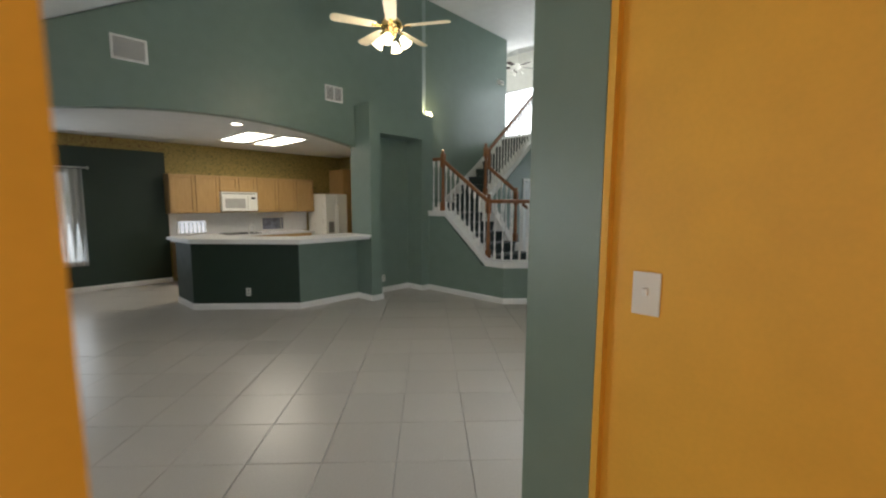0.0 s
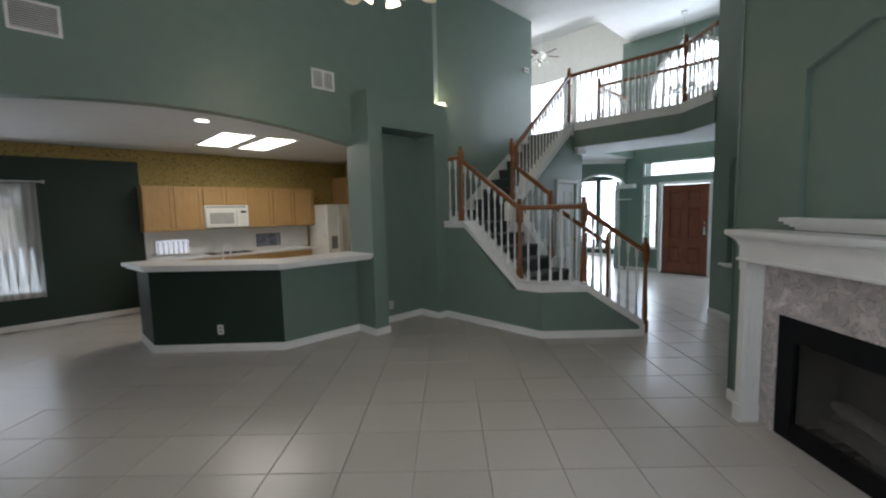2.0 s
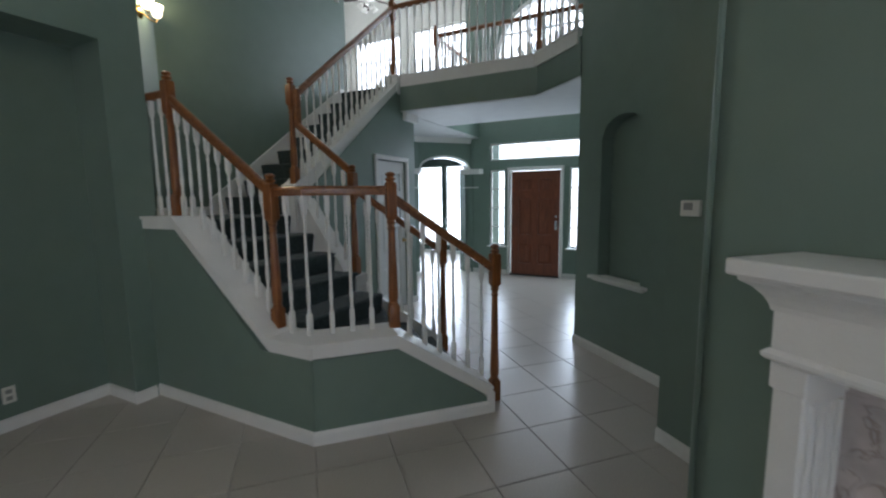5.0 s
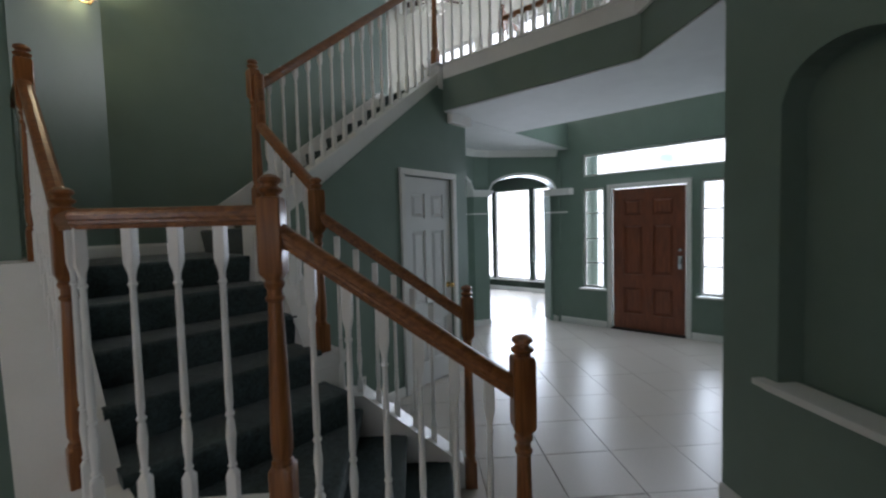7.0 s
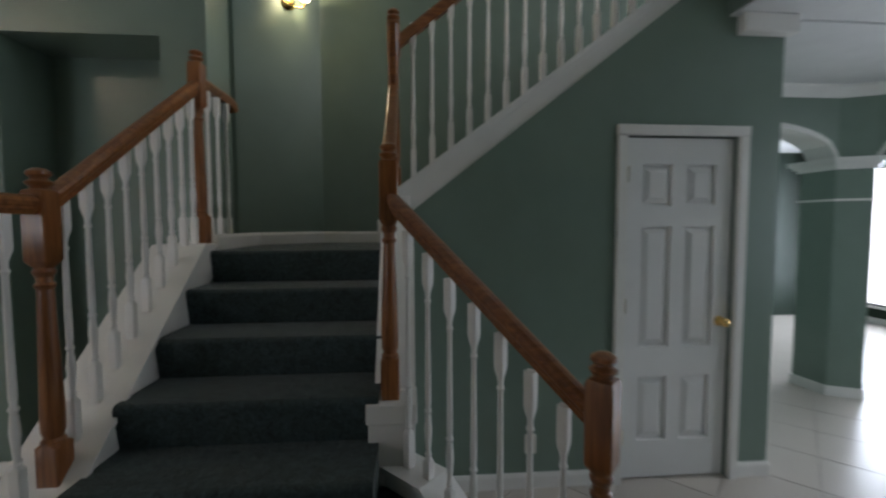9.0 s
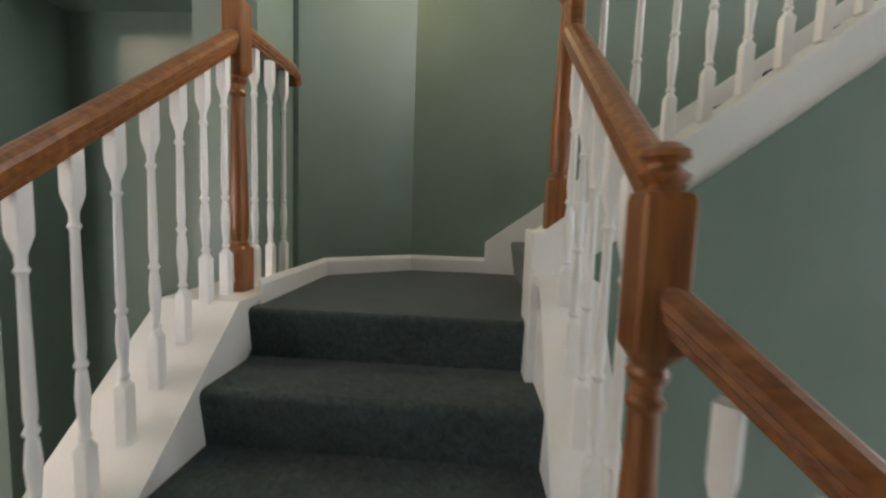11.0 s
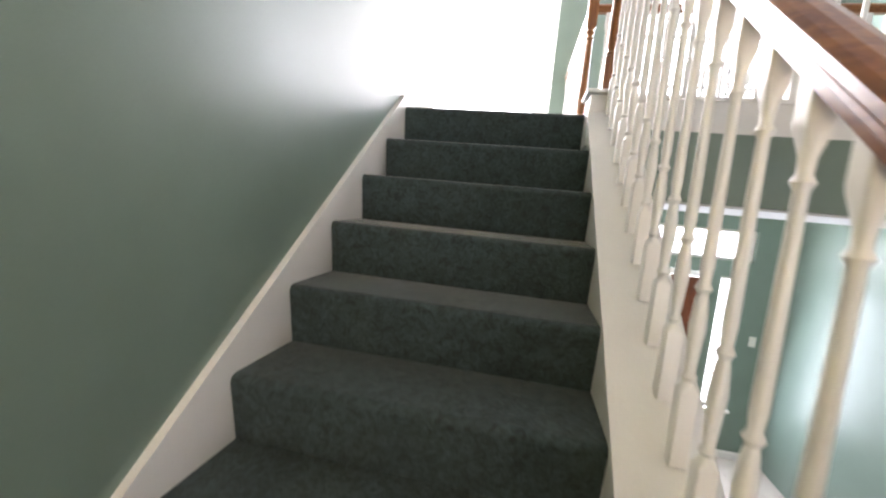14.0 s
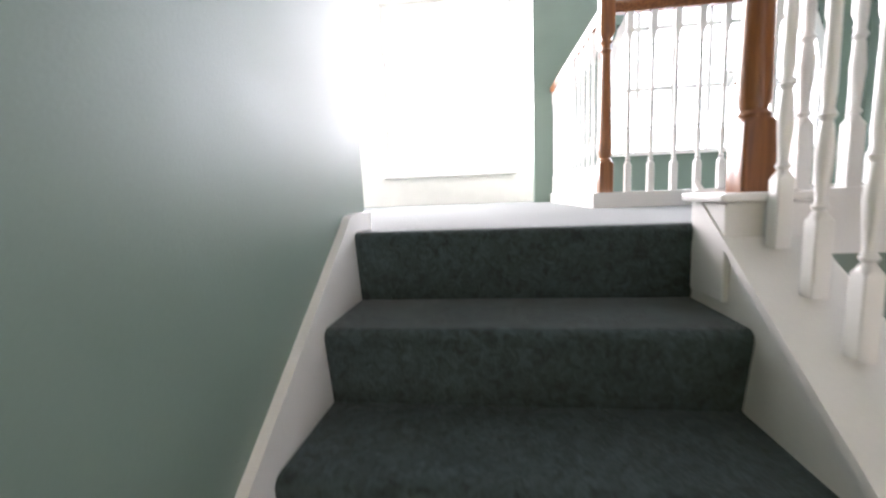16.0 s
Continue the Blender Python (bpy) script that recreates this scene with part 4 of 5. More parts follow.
def window(name, a, b, z0, z1, cols, rows, label, sill=True, depth=0.14):
    """Fixed window in an opening a-b: frame, sill, glazing bars, panes; the room on its right."""
    m, L = frame2(a, b)
    ob = empty(name, label, "window", "", "structure")
    bm = bmesh.new()
    f = 0.03
    for s0, s1, c0, c1 in [(0, f, z0, z1), (L - f, L, z0, z1), (f, L - f, z0, z0 + f), (f, L - f, z1 - f, z1)]:
        box(bm, s0, s1, 0.05, 0.10, c0, c1, 0.003, m)
    part("window_frame", bm, M_WHITE, ob)
    for i in range(1, cols):
        s = L * i / cols
        part("glazing_bar", boxbm(s - 0.009, s + 0.009, 0.06, 0.09, z0 + f, z1 - f, m=m), M_WHITE, ob)
    for j in range(1, rows):
        z = z0 + (z1 - z0) * j / rows
        part("glazing_bar", boxbm(f, L - f, 0.062, 0.088, z - 0.009, z + 0.009, m=m), M_WHITE, ob)
    g = part("pane", boxbm(f, L - f, 0.073, 0.077, z0 + f, z1 - f, m=m), M_GLASS, ob)
    g.visible_shadow = False
    if sill:
        part("window_sill", boxbm(-0.04, L + 0.04, -0.05, 0.05, z0 - 0.03, z0, 0.004, m=m), M_WHITE, ob)
    return ob


window("window_1", (DX, 5.22), (DX, 4.90), 0.58, 2.09, 1, 4, "narrow sidelight window beside the front door")
# never in view; added to brighten the surfaces that face south
window("window_15", (3.30, 0.71), (2.20, 0.71), 0.9, 2.3, 2, 2, "unseen living room window beside the chimney, added for light")
window("window_2", (DX, 3.66), (DX, 3.40), 0.58, 2.09, 1, 4, "narrow sidelight window beside the front door")
window("window_3", (DX, 5.22), (DX, 3.36), 2.27, 2.61, 1, 1, "wide transom window over the front door", False)
window("window_4", (-0.2 + 0.0, 9.97), (1.2, 9.97), 0.6, 2.1, 2, 2, "nook window behind a sheer curtain")
for k, (y0, y1) in enumerate(((7.40, 6.85), (8.46, 7.50), (9.15, 8.54))):
    window("window_%d" % (5 + k), (14.15, y0), (14.15, y1), 0.27, 2.42, 1, 1, "tall dining room window in bright daylight")
window("window_8", (12.35, 7.3), (12.35, 5.9), Z2 + 0.35, 5.3, 2, 3, "tall loft window in bright daylight")
window("window_9", (12.35, 8.95), (12.35, 7.65), Z2 + 0.7, 5.3, 2, 3, "loft window in bright daylight")
# assumed window, out of view, goes with the left fill lamp
window("window_10", (-1.35, 1.8), (-1.35, 3.4), 0.9, 2.3, 2, 2, "unseen living room side window, added for light")
# upper arched window
ob = empty("window_11", "large arched window with white glazing bars over the front door", "window", "", "structure")
m, L = frame2((DX, 5.10), (DX, 3.29))
ring = [(0.905 + 0.905 * math.cos(math.pi * k / 20), 4.10 + 1.08 * math.sin(math.pi * k / 20)) for k in range(21)]
inner = [(0.905 + 0.84 * math.cos(math.pi * k / 20), 4.10 + 1.01 * math.sin(math.pi * k / 20)) for k in range(21)]
bm = bmesh.new()
plate(bm, (DX, 5.10), (DX, 3.29), [*ring, (-0.0, 3.54), (0.065, 3.54), *inner[::-1], (1.745, 3.54), (1.81, 3.54)], 0.16, -0.01)
part("window_frame", bm, M_WHITE, ob)
part("window_sill", boxbm(-0.03, 1.84, -0.04, 0.1, 3.51, 3.545, m=m), M_WHITE, ob)
for z in (4.10, 4.62):
    w = 0.84 if z < 4.2 else 0.74
    part("glazing_bar", boxbm(0.905 - w, 0.905 + w, 0.05, 0.08, z - 0.018, z + 0.018, m=m), M_WHITE, ob)
for k in range(1, 6):
    s = 1.81 * k / 6
    zt = 4.10 + 1.0 * math.sqrt(1 - ((s - 0.905) / 0.87) ** 2)
    part("glazing_bar", boxbm(s - 0.016, s + 0.016, 0.052, 0.078, 3.55, zt, m=m), M_WHITE, ob)

# ---- dining room arches ----
CP = [(10.66, 6.80), (10.69, 6.50), (10.925, 6.39), (11.06, 6.52), (11.0, 6.82)]
structure("column", prismbm(CP, 0, 2.06), M_GREEN, "sage green column between two arches", "column")


def ringed(pts, z0, z1, out):
    cx, cy = sum(p[0] for p in pts) / len(pts), sum(p[1] for p in pts) / len(pts)
    return prismbm([(cx + (x - cx) * out, cy + (y - cy) * out) for x, y in pts], z0, z1)


for z0, z1, o in ((2.02, 2.05, 1.12), (2.05, 2.08, 1.24), (2.08, 2.12, 1.38), (1.745, 1.765, 1.07), (0.0, 0.09, 1.07)):
    structure("trim", ringed(CP, z0, z1, o), M_WHITE, "white moulding round the column", "trim")


def arch_wall(name, a, b, rise, t):
    m, L = frame2(a, b)
    hump = [(L * k / 18, 2.12 + rise * math.sqrt(max(0, 1 - ((k - 9) / 9) ** 2))) for k in range(19)]
    structure(name, platebm(a, b, [*hump, (L, SOF - 0.02), (0, SOF - 0.02)], t), M_GREEN, "sage green wall over an arched opening", "wall")
    structure("trim", platebm(a, b, [*[(s + (0.012 if k < 9 else -0.012), z - 0.03) for k, (s, z) in enumerate(hump)], *[(s, z + 0.008) for s, z in hump[::-1]]], t + 0.03, -0.015), M_WHITE, "white arch moulding", "trim")


arch_wall("wall_arch", (10.93, 6.39), (11.73, 5.63), 0.26, 0.22)
arch_wall("wall_arch_b", (9.16, 6.52), (10.69, 6.50), 0.3, 0.24)
structure("wall_arch_c", prismbm([(10.69, 6.50), (10.93, 6.39), (11.08, 6.55), (10.69, 6.74)], 2.12, SOF - 0.02), M_GREEN, "sage green wall over the column", "wall")
structure("wall_pier", prismbm([(11.70, 5.73), (11.75, 5.73), (11.95, 5.73), (11.90, 5.95)], 0, 2.06), M_GREEN, "sage green half column at the front wall", "wall")
for z0, z1 in ((2.02, 2.05), (2.05, 2.12)):
    structure("trim", prismbm([(11.62, 5.80), (11.66, 5.40), (11.75, 5.36), (11.75, 5.9)], z0, z1), M_WHITE, "white moulding at the front wall", "trim")
structure("trim", prismbm([(11.66, 5.76), (11.72, 5.46), (11.75, 5.46), (11.75, 5.8)], 1.74, 1.765), M_WHITE, "white moulding at the front wall", "trim")
structure("trim", sweepbm([(0, -0.095), (0.012, -0.09), (0.05, -0.04), (0.07, -0.02), (0.075, 0), (0, 0)], [(9.14, 6.52, SOF - 0.012), (10.69, 6.50, SOF - 0.012), (10.93, 6.39, SOF - 0.012), (11.73, 5.63, SOF - 0.012)]), M_WHITE, "white crown moulding over the arches", "trim")
structure("trim", boxbm(8.83, 9.16, 5.36, 5.43, 2.62, SOF - 0.012, 0.01), M_WHITE, "white soffit edge over the closet wall", "trim")

# ---- breakfast bar ----
bar = empty("breakfast_bar", "dark green angled breakfast bar with a white counter top", "bar")
B0, B1, B2, B3 = (2.175, 7.97), (2.185, 7.258), (3.294, 6.185), (4.337, 6.185)


def offset_path(pts, d):
    """Plan path moved d to its right."""
    out = []
    for i, p in enumerate(pts):
        p = Vector(p)
        d0 = (p - Vector(pts[i - 1])).normalized() if i else (Vector(pts[1]) - p).normalized()
        d1 = (Vector(pts[i + 1]) - p).normalized() if i < len(pts) - 1 else d0
        n0, n1 = Vector((d0.y, -d0.x)), Vector((d1.y, -d1.x))
        n = (n0 + n1).normalized()
        q = p + n * d / max(0.3, n.dot(n0))
        out.append((q.x, q.y))
    return out


BP = [B0, B1, B2, B3]
inner = offset_path(BP, -0.14)
part("front", prismbm([B0, B1, B2, inner[2], inner[1], inner[0]], 0, 1.0), M_DARK, bar, "dark forest green bar front")
part("side", prismbm([B2, B3, inner[3], inner[2]], 0, 1.0), M_GREEN, bar, "sage green bar side")
o2, i1 = [(1.985, 7.635), (2.07, 6.97), (3.126, 5.82), (4.33, 5.80)], offset_path(BP, -0.20)
i1[0] = (2.30, 7.64)
o1 = offset_path(o2, -0.035)
o1[0], o1[3] = (2.03, 7.625), (4.33, 5.835)
bm = prismbm([*o1, *i1[::-1]], 1.0, 1.03)
prism(bm, [*o2, *i1[::-1]], 1.03, 1.07)
part("counter_top", bm, M_LAMINATE, bar, "white laminate counter top")
skirting(BP + [(4.337, 5.80), (4.545, 5.80), (4.545, 6.16)])
skirting([(4.56, KY - 0.0), (5.46, KY)])
skirting([(5.46, 6.17), (5.46, 5.80), (5.60, 5.80)])
skirting([(OX, 5.83), KC, (PE[0] - 0.03, PE[1] + 0.03)])
skirting([(-1.34, 9.97), (2.58, 9.97)])
skirting([(8.40, 2.987), PB, PA])
skirting([(DX, 5.72), (DX, 4.86)])
skirting([(DX, 3.75), (DX, 3.0)])
skirting([(6.98, CY), (8.13, CY)])
skirting([(8.93, CY), (9.13, CY), (9.13, 7.6)])
bm = bmesh.new()
lathe(bm, [(0.010, 0.09), (0.010, TOP)], pose(FB[0], FB[1], 0), 12)
structure("trim", bm, M_GREEN, "rounded sage green corner of the chimney wall", "trim", True)
skirting([FB, (5.04, 1.94)])
skirting([(5.645, 1.785), FB])
structure("wall_fireplace_end", wallbm(FB, (5.645, 1.785), 0, TOP, -0.05), M_GREEN, "sage green end of the chimney wall", "wall")
skirting([(0.30, KY), (0.54, KY), (0.54, KY + 0.14)])
skirting([(14.15, 9.5), (14.15, 5.4)])
skirting([(6.62, 2.22), (5.6, 1.2)])

# ---- fireplace ----
fire = empty("fireplace", "fireplace with a white wooden mantel, marble surround and black firebox", "fireplace")


def fbox(name, s0, s1, d0, d1, z0, z1, mat, bevel=0.0, label="", parent=fire):
    """Box on the fireplace wall: s along it, d out from it."""
    return part(name, boxbm(fs(s0), fs(s1), d0, d1, z0, z1, bevel, m=fm), mat, parent, label)


for s0, s1 in ((4.797, 4.93), (3.72, 3.853)):
    fbox("marble_jamb", s0, s1, 0.0, 0.035, 0, 0.84, M_MARBLE, 0, "veined pinkish marble slip")
fbox("marble_header", 3.72, 4.93, 0.0, 0.035, 0.842, 1.20, M_MARBLE, 0, "veined pinkish marble header")
for s0, s1, sg in ((4.928, 4.99, -1), (3.66, 3.722, 1)):
    fbox("pilaster", s0, s1, 0.0, 0.17, 0.13, 1.20, M_WHITE, 0.004, "white wooden pilaster")
    si = s0 if sg < 0 else s1
    for k in range(4):
        d = 0.055 + 0.03 * k
        fbox("flute", min(si, si + sg * 0.008), max(si, si + sg * 0.008), d - 0.008, d + 0.008, 0.16, 1.11, M_WHITE, 0.003)
    fbox("capital", s0 - 0.006, s1 + 0.006, 0.0, 0.176, 1.125, 1.186, M_WHITE, 0.004)
    fbox("plinth", s0 - 0.008, s1 + 0.008, 0.0, 0.18, 0.0, 0.13, M_WHITE, 0.004)
fbox("frieze", 3.655, 4.995, 0.0, 0.18, 1.188, 1.318, M_WHITE, 0.003)


def mantel_run(name, prof, d, s0=3.655, s1=4.995):
    """Moulding carried round the frieze with mitred returns."""
    bm = sweepbm(prof, [(fs(s1), 0.0, 0.0), (fs(s1), d, 0.0), (fs(s0), d, 0.0), (fs(s0), 0.0, 0.0)])
    bmesh.ops.transform(bm, matrix=fm, verts=bm.verts[:])
    return part(name, bm, M_WHITE, fire, "white moulded mantel shelf")


mantel_run("bead", [(-0.01, 1.190), (0.006, 1.190), (0.012, 1.197), (0.012, 1.206), (0.004, 1.214), (-0.01, 1.216)], 0.18)
mantel_run("mantel_moulding", [(-0.01, 1.300), (0.004, 1.300), (0.006, 1.312), (0.014, 1.330), (0.030, 1.350), (0.048, 1.362), (0.050, 1.372), (-0.01, 1.372)], 0.18)
fbox("mantel_shelf", 3.59, 5.06, 0.0, 0.25, 1.374, 1.412, M_WHITE, 0.006, "white mantel shelf")
bm = bmesh.new()
for d, z0, z1, e in ((0.03, 1.418, 1.44, 0.0), (0.05, 1.44, 1.455, 0.02), (0.07, 1.455, 1.475, 0.04), (0.09, 1.475, 1.50, 0.06)):
    box(bm, fs(3.94 - e), fs(4.71 + e), 0.0, d, z0, z1, 0.004, fm)
structure("trim", bm, M_WHITE, "white moulded sill of the picture niche", "trim")
for s0, s1, z0, z1 in ((4.66, 4.795, 0, 0.84), (3.855, 3.99, 0, 0.84), (3.992, 4.658, 0.68, 0.84), (3.992, 4.658, 0.0, 0.13)):
    fbox("firebox_rail", s0, s1, -0.01, 0.028, z0, z1, M_BLACK, 0.004, "black metal firebox surround")
bm = bmesh.new()
box(bm, fs(3.80), fs(4.77), -0.42, -0.40, 0.02, 0.8, 0, fm)
box(bm, fs(3.78), fs(3.80), -0.42, 0.0, 0.02, 0.8, 0, fm)
box(bm, fs(4.77), fs(4.79), -0.42, 0.0, 0.02, 0.8, 0, fm)
box(bm, fs(3.80), fs(4.77), -0.42, 0.0, 0.02, 0.06, 0, fm)
part("firebox", bm, M_SOOT, fire, "sooty firebox lining")
for k, (d, z, a) in enumerate(((-0.12, 0.17, 4), (-0.24, 0.19, -5), (-0.17, 0.28, 9))):
    bm = bmesh.new()
    lathe(bm, [(0.03, -0.28), (0.045, -0.27), (0.05, -0.1), (0.042, 0.05), (0.05, 0.2), (0.03, 0.28)], fm @ pose(fs(4.325), d, z, 0, 90, 0) @ pose(0, 0, 0, a, 0, 0), 10)
    part("log", bm, M_LOG, fire, "ceramic gas log", True)
for k in range(9):
    fbox("grate_bar", 3.95 + 0.085 * k, 3.965 + 0.085 * k, -0.32, -0.06, 0.11, 0.125, M_BLACK)
g = fbox("glass_front", 3.99, 4.66, 0.005, 0.009, 0.13, 0.68, M_GLASS)
g.visible_shadow = False
# niche sill in the passage wall
bm = bmesh.new()
for e, d, z0, z1 in ((0.03, 0.03, 0.735, 0.755), (0.06, 0.06, 0.755, 0.785)):
    box(bm, n0 - e - 0.02, n1 + e + 0.02, -0.1, d, z0, z1, 0.004, pm)
structure("trim", bm, M_WHITE, "white moulded sill of the arched niche", "trim")

# ---- kitchen ----


def shaker(parent, x0, x1, z0, z1, y, mat=M_MAPLE, knob=None):
    """Cabinet door with a raised frame, facing -y."""
    f = 0.06
    x0, x1, z0, z1 = x0 + 0.006, x1 - 0.006, z0 + 0.008, z1 - 0.008
    bm = bmesh.new()
    box(bm, x0 + 0.003, x1 - 0.003, y - 0.008, y, z0 + 0.003, z1 - 0.003)
    for a0, a1, c0, c1 in ((x0 + 0.003, x0 + f, z0 + 0.003, z1 - 0.003), (x1 - f, x1 - 0.003, z0 + 0.003, z1 - 0.003), (x0 + f, x1 - f, z0 + 0.003, z0 + f), (x0 + f, x1 - f, z1 - f, z1 - 0.003)):
        box(bm, a0, a1, y - 0.026, y - 0.006, c0, c1, 0.003)
    d = part("door", bm, mat, parent)
    return d


def cabinet(name, x0, x1, z0, z1, yf, doors, label, group):
    ob = empty(name, label, "cabinet", group)
    part("body", boxbm(x0 + 0.001, x1 - 0.001, yf, 9.965, z0, z1), M_MAPLE, ob)
    w = (x1 - x0) / doors
    for k in range(doors):
        shaker(ob, x0 + w * k, x0 + w * (k + 1), z0, z1, yf - 0.001)
    return ob


M_DIMPANE = material("shaded_pane", (0.22, 0.23, 0.29), 0.15, scale=14, vary=0.4, bump=0)
UP = "kitchen wall cabinets"
for x0, x1, z0, n in ((2.54, 3.42, 1.355, 2), (3.42, 4.17, 1.79, 2), (4.17, 4.64, 1.355, 1), (4.64, 5.52, 1.355, 2)):
    cabinet("wall_cabinet", x0, x1, z0, 2.11, 9.63, n, "light maple wall cabinet over the kitchen counter", UP)
for x0, x1 in ((2.6, 3.4), (3.4, 4.2), (4.2, 5.3)):
    cabinet("base_cabinet", x0, x1, 0.1, 0.87, 9.38, 2, "light maple base cabinet under the kitchen counter", "kitchen base cabinets")
cabinet("tall_cabinet", 6.17, 6.48, 0.05, 2.38, 9.38, 1, "tall light maple pantry cabinet beside the refrigerator", "")
tagged(link("kitchen_counter", boxbm(2.58, 5.36, 9.34, 9.965, 0.872, 0.912, 0.006), M_LAMINATE), "white laminate kitchen counter along the back wall", "counter")
structure("backsplash", wallbm((2.585, 9.955), (5.50, 9.955), 0.914, 1.353, 0.012, [(0.12, 0.67, 0.93, 1.22), (1.78, 2.34, 0.93, 1.25)]), M_LAMINATE, "pale backsplash between counter and cabinets", "wall")
for s0, s1, z1, lab in ((2.705, 3.255, 1.22, "small window over the counter with a glowing pane and white curtains"), (4.365, 4.925, 1.25, "small window over the counter with a white frame")):
    ob = empty("window_12", lab, "window", "", "structure")
    bm = bmesh.new()
    for a0, a1, c0, c1 in ((s0, s0 + 0.03, 0.93, z1), (s1 - 0.03, s1, 0.93, z1), (s0, s1, z1 - 0.03, z1), (s0, s1, 0.93, 0.955)):
        box(bm, a0, a1, 9.93, 9.968, c0, c1)
    part("window_frame", bm, M_WHITE, ob)
    part("pane", boxbm(s0 + 0.03, s1 - 0.03, 9.958, 9.966, 0.955, z1 - 0.03), M_GLOWPANE if s0 < 3 else M_DIMPANE, ob)
    for k in range(7 if s0 < 3 else 1):
        x = s0 + 0.06 + 0.075 * k if s0 < 3 else s1 - 0.09
        bm = bmesh.new()
        lathe(bm, [(0.020, 0), (0.016, 0.12), (0.022, z1 - 1.0)], pose(x, 9.945, 0.95), 8)
        part("curtain_fold", bm, M_SHEER, ob, "", True)

hob = empty("cooktop", "black glass cooktop set into the white kitchen counter", "cooktop")
part("glass", boxbm(3.45, 4.15, 9.40, 9.90, 0.9125, 0.921, 0.003), M_BLACK, hob)
for x, y, r in ((3.63, 9.54, 0.09), (3.97, 9.54, 0.075), (3.63, 9.77, 0.075), (3.97, 9.77, 0.09)):
    bm = bmesh.new()
    lathe(bm, [(r, 0.921), (r, 0.9225), (r - 0.008, 0.923)], pose(x, y, 0), 24)
    part("burner", bm, M_VENT, hob, "grey burner ring")

micro = empty("microwave", "white over-range microwave oven under the wall cabinets", "microwave")
part("body", boxbm(3.425, 4.165, 9.58, 9.965, 1.385, 1.785, 0.008), M_APPLIANCE, micro)
micro_door = part("door", boxbm(3.435, 3.97, 9.56, 9.58, 1.39, 1.72, 0.006), M_APPLIANCE, micro)
part("window_pane", boxbm(3.50, 3.90, 9.554, 9.562, 1.45, 1.65, 0.004), material("microwave_window", (0.42, 0.42, 0.40), 0.2), micro_door, "grey microwave window")
part("handle", boxbm(3.945, 3.965, 9.53, 9.56, 1.42, 1.70, 0.006), M_APPLIANCE, micro_door)
part("display", boxbm(4.03, 4.12, 9.573, 9.582, 1.64, 1.68), M_BLACK, micro, "dark digital display")
for r in range(4):
    for c in range(3):
        part("button", boxbm(4.02 + 0.04 * c, 4.05 + 0.04 * c, 9.574, 9.582, 1.42 + 0.05 * r, 1.455 + 0.05 * r), M_PLATE, micro)
for k in range(18):
    part("vent_slat", boxbm(3.46 + 0.037 * k, 3.485 + 0.037 * k, 9.575, 9.583, 1.735, 1.77), M_VENT, micro)

fridge = empty("refrigerator", "white side-by-side refrigerator with an ice dispenser", "refrigerator")
part("body", boxbm(5.55, 6.15, 9.24, 9.96, 0.02, 1.775, 0.01), M_APPLIANCE, fridge)
part("door", boxbm(5.555, 5.84, 9.15, 9.235, 0.1, 1.77, 0.015), M_APPLIANCE, fridge)
part("door", boxbm(5.85, 6.145, 9.15, 9.235, 0.1, 1.77, 0.015), M_APPLIANCE, fridge)
for x in (5.815, 5.875):
    part("handle", boxbm(x - 0.012, x + 0.012, 9.10, 9.15, 0.55, 1.5, 0.008), M_APPLIANCE, fridge)
part("dispenser", boxbm(5.63, 5.77, 9.142, 9.152, 0.86, 1.12, 0.004), material("dispenser_well", (0.22, 0.21, 0.20), 0.4), fridge, "dark dispenser well")
part("dispenser_panel", boxbm(5.63, 5.77, 9.140, 9.152, 1.12, 1.19, 0.004), M_PLATE, fridge)

# sink counter behind the bar, with the faucet
sink_in, sink_out = offset_path(BP, -0.80), offset_path(BP, -0.145)
tagged(link("sink_counter", prismbm([sink_out[1], sink_out[2], sink_out[3], sink_in[3], sink_in[2], (2.85, 7.60)], 0.87, 0.912), M_LAMINATE), "white laminate sink counter behind the breakfast bar", "counter")
tagged(link("sink_cabinet", prismbm([sink_out[1], sink_out[2], sink_out[3], offset_path(BP, -0.76)[3], offset_path(BP, -0.76)[2], (2.83, 7.56)], 0.0, 0.868), M_MAPLE), "light maple base cabinet behind the breakfast bar", "cabinet")
fau = empty("faucet", "pale gooseneck kitchen faucet on the sink counter", "faucet")
FX, FY = 2.93, 7.02
bm = bmesh.new()
lathe(bm, [(0.028, 0.912), (0.028, 0.93), (0.016, 0.95), (0.014, 1.0)], pose(FX, FY, 0), 12)
part("base", bm, M_APPLIANCE, fau, "", True)
arc = [(FX, FY, 1.0)] + [(FX + 0.075 * (1 - math.cos(a)) * 0.8, FY + 0.075 * (1 - math.cos(a)) * 0.6, 1.16 + 0.075 * math.sin(a)) for a in [math.pi * k / 10 for k in range(11)]] + [(FX + 0.12, FY + 0.09, 1.10)]
bm = bmesh.new()
sweep(bm, [(0.011 * math.cos(a), 0.011 * math.sin(a)) for a in [math.pi * k / 4 for k in range(8)]], arc, Vector((0.6, -0.8, 0.01)))
part("spout", bm, M_APPLIANCE, fau, "", True)
part("lever", boxbm(FX + 0.10, FX + 0.115, FY - 0.05, FY - 0.035, 0.912, 1.02, 0.004), M_CHROME, fau, "chrome lever")


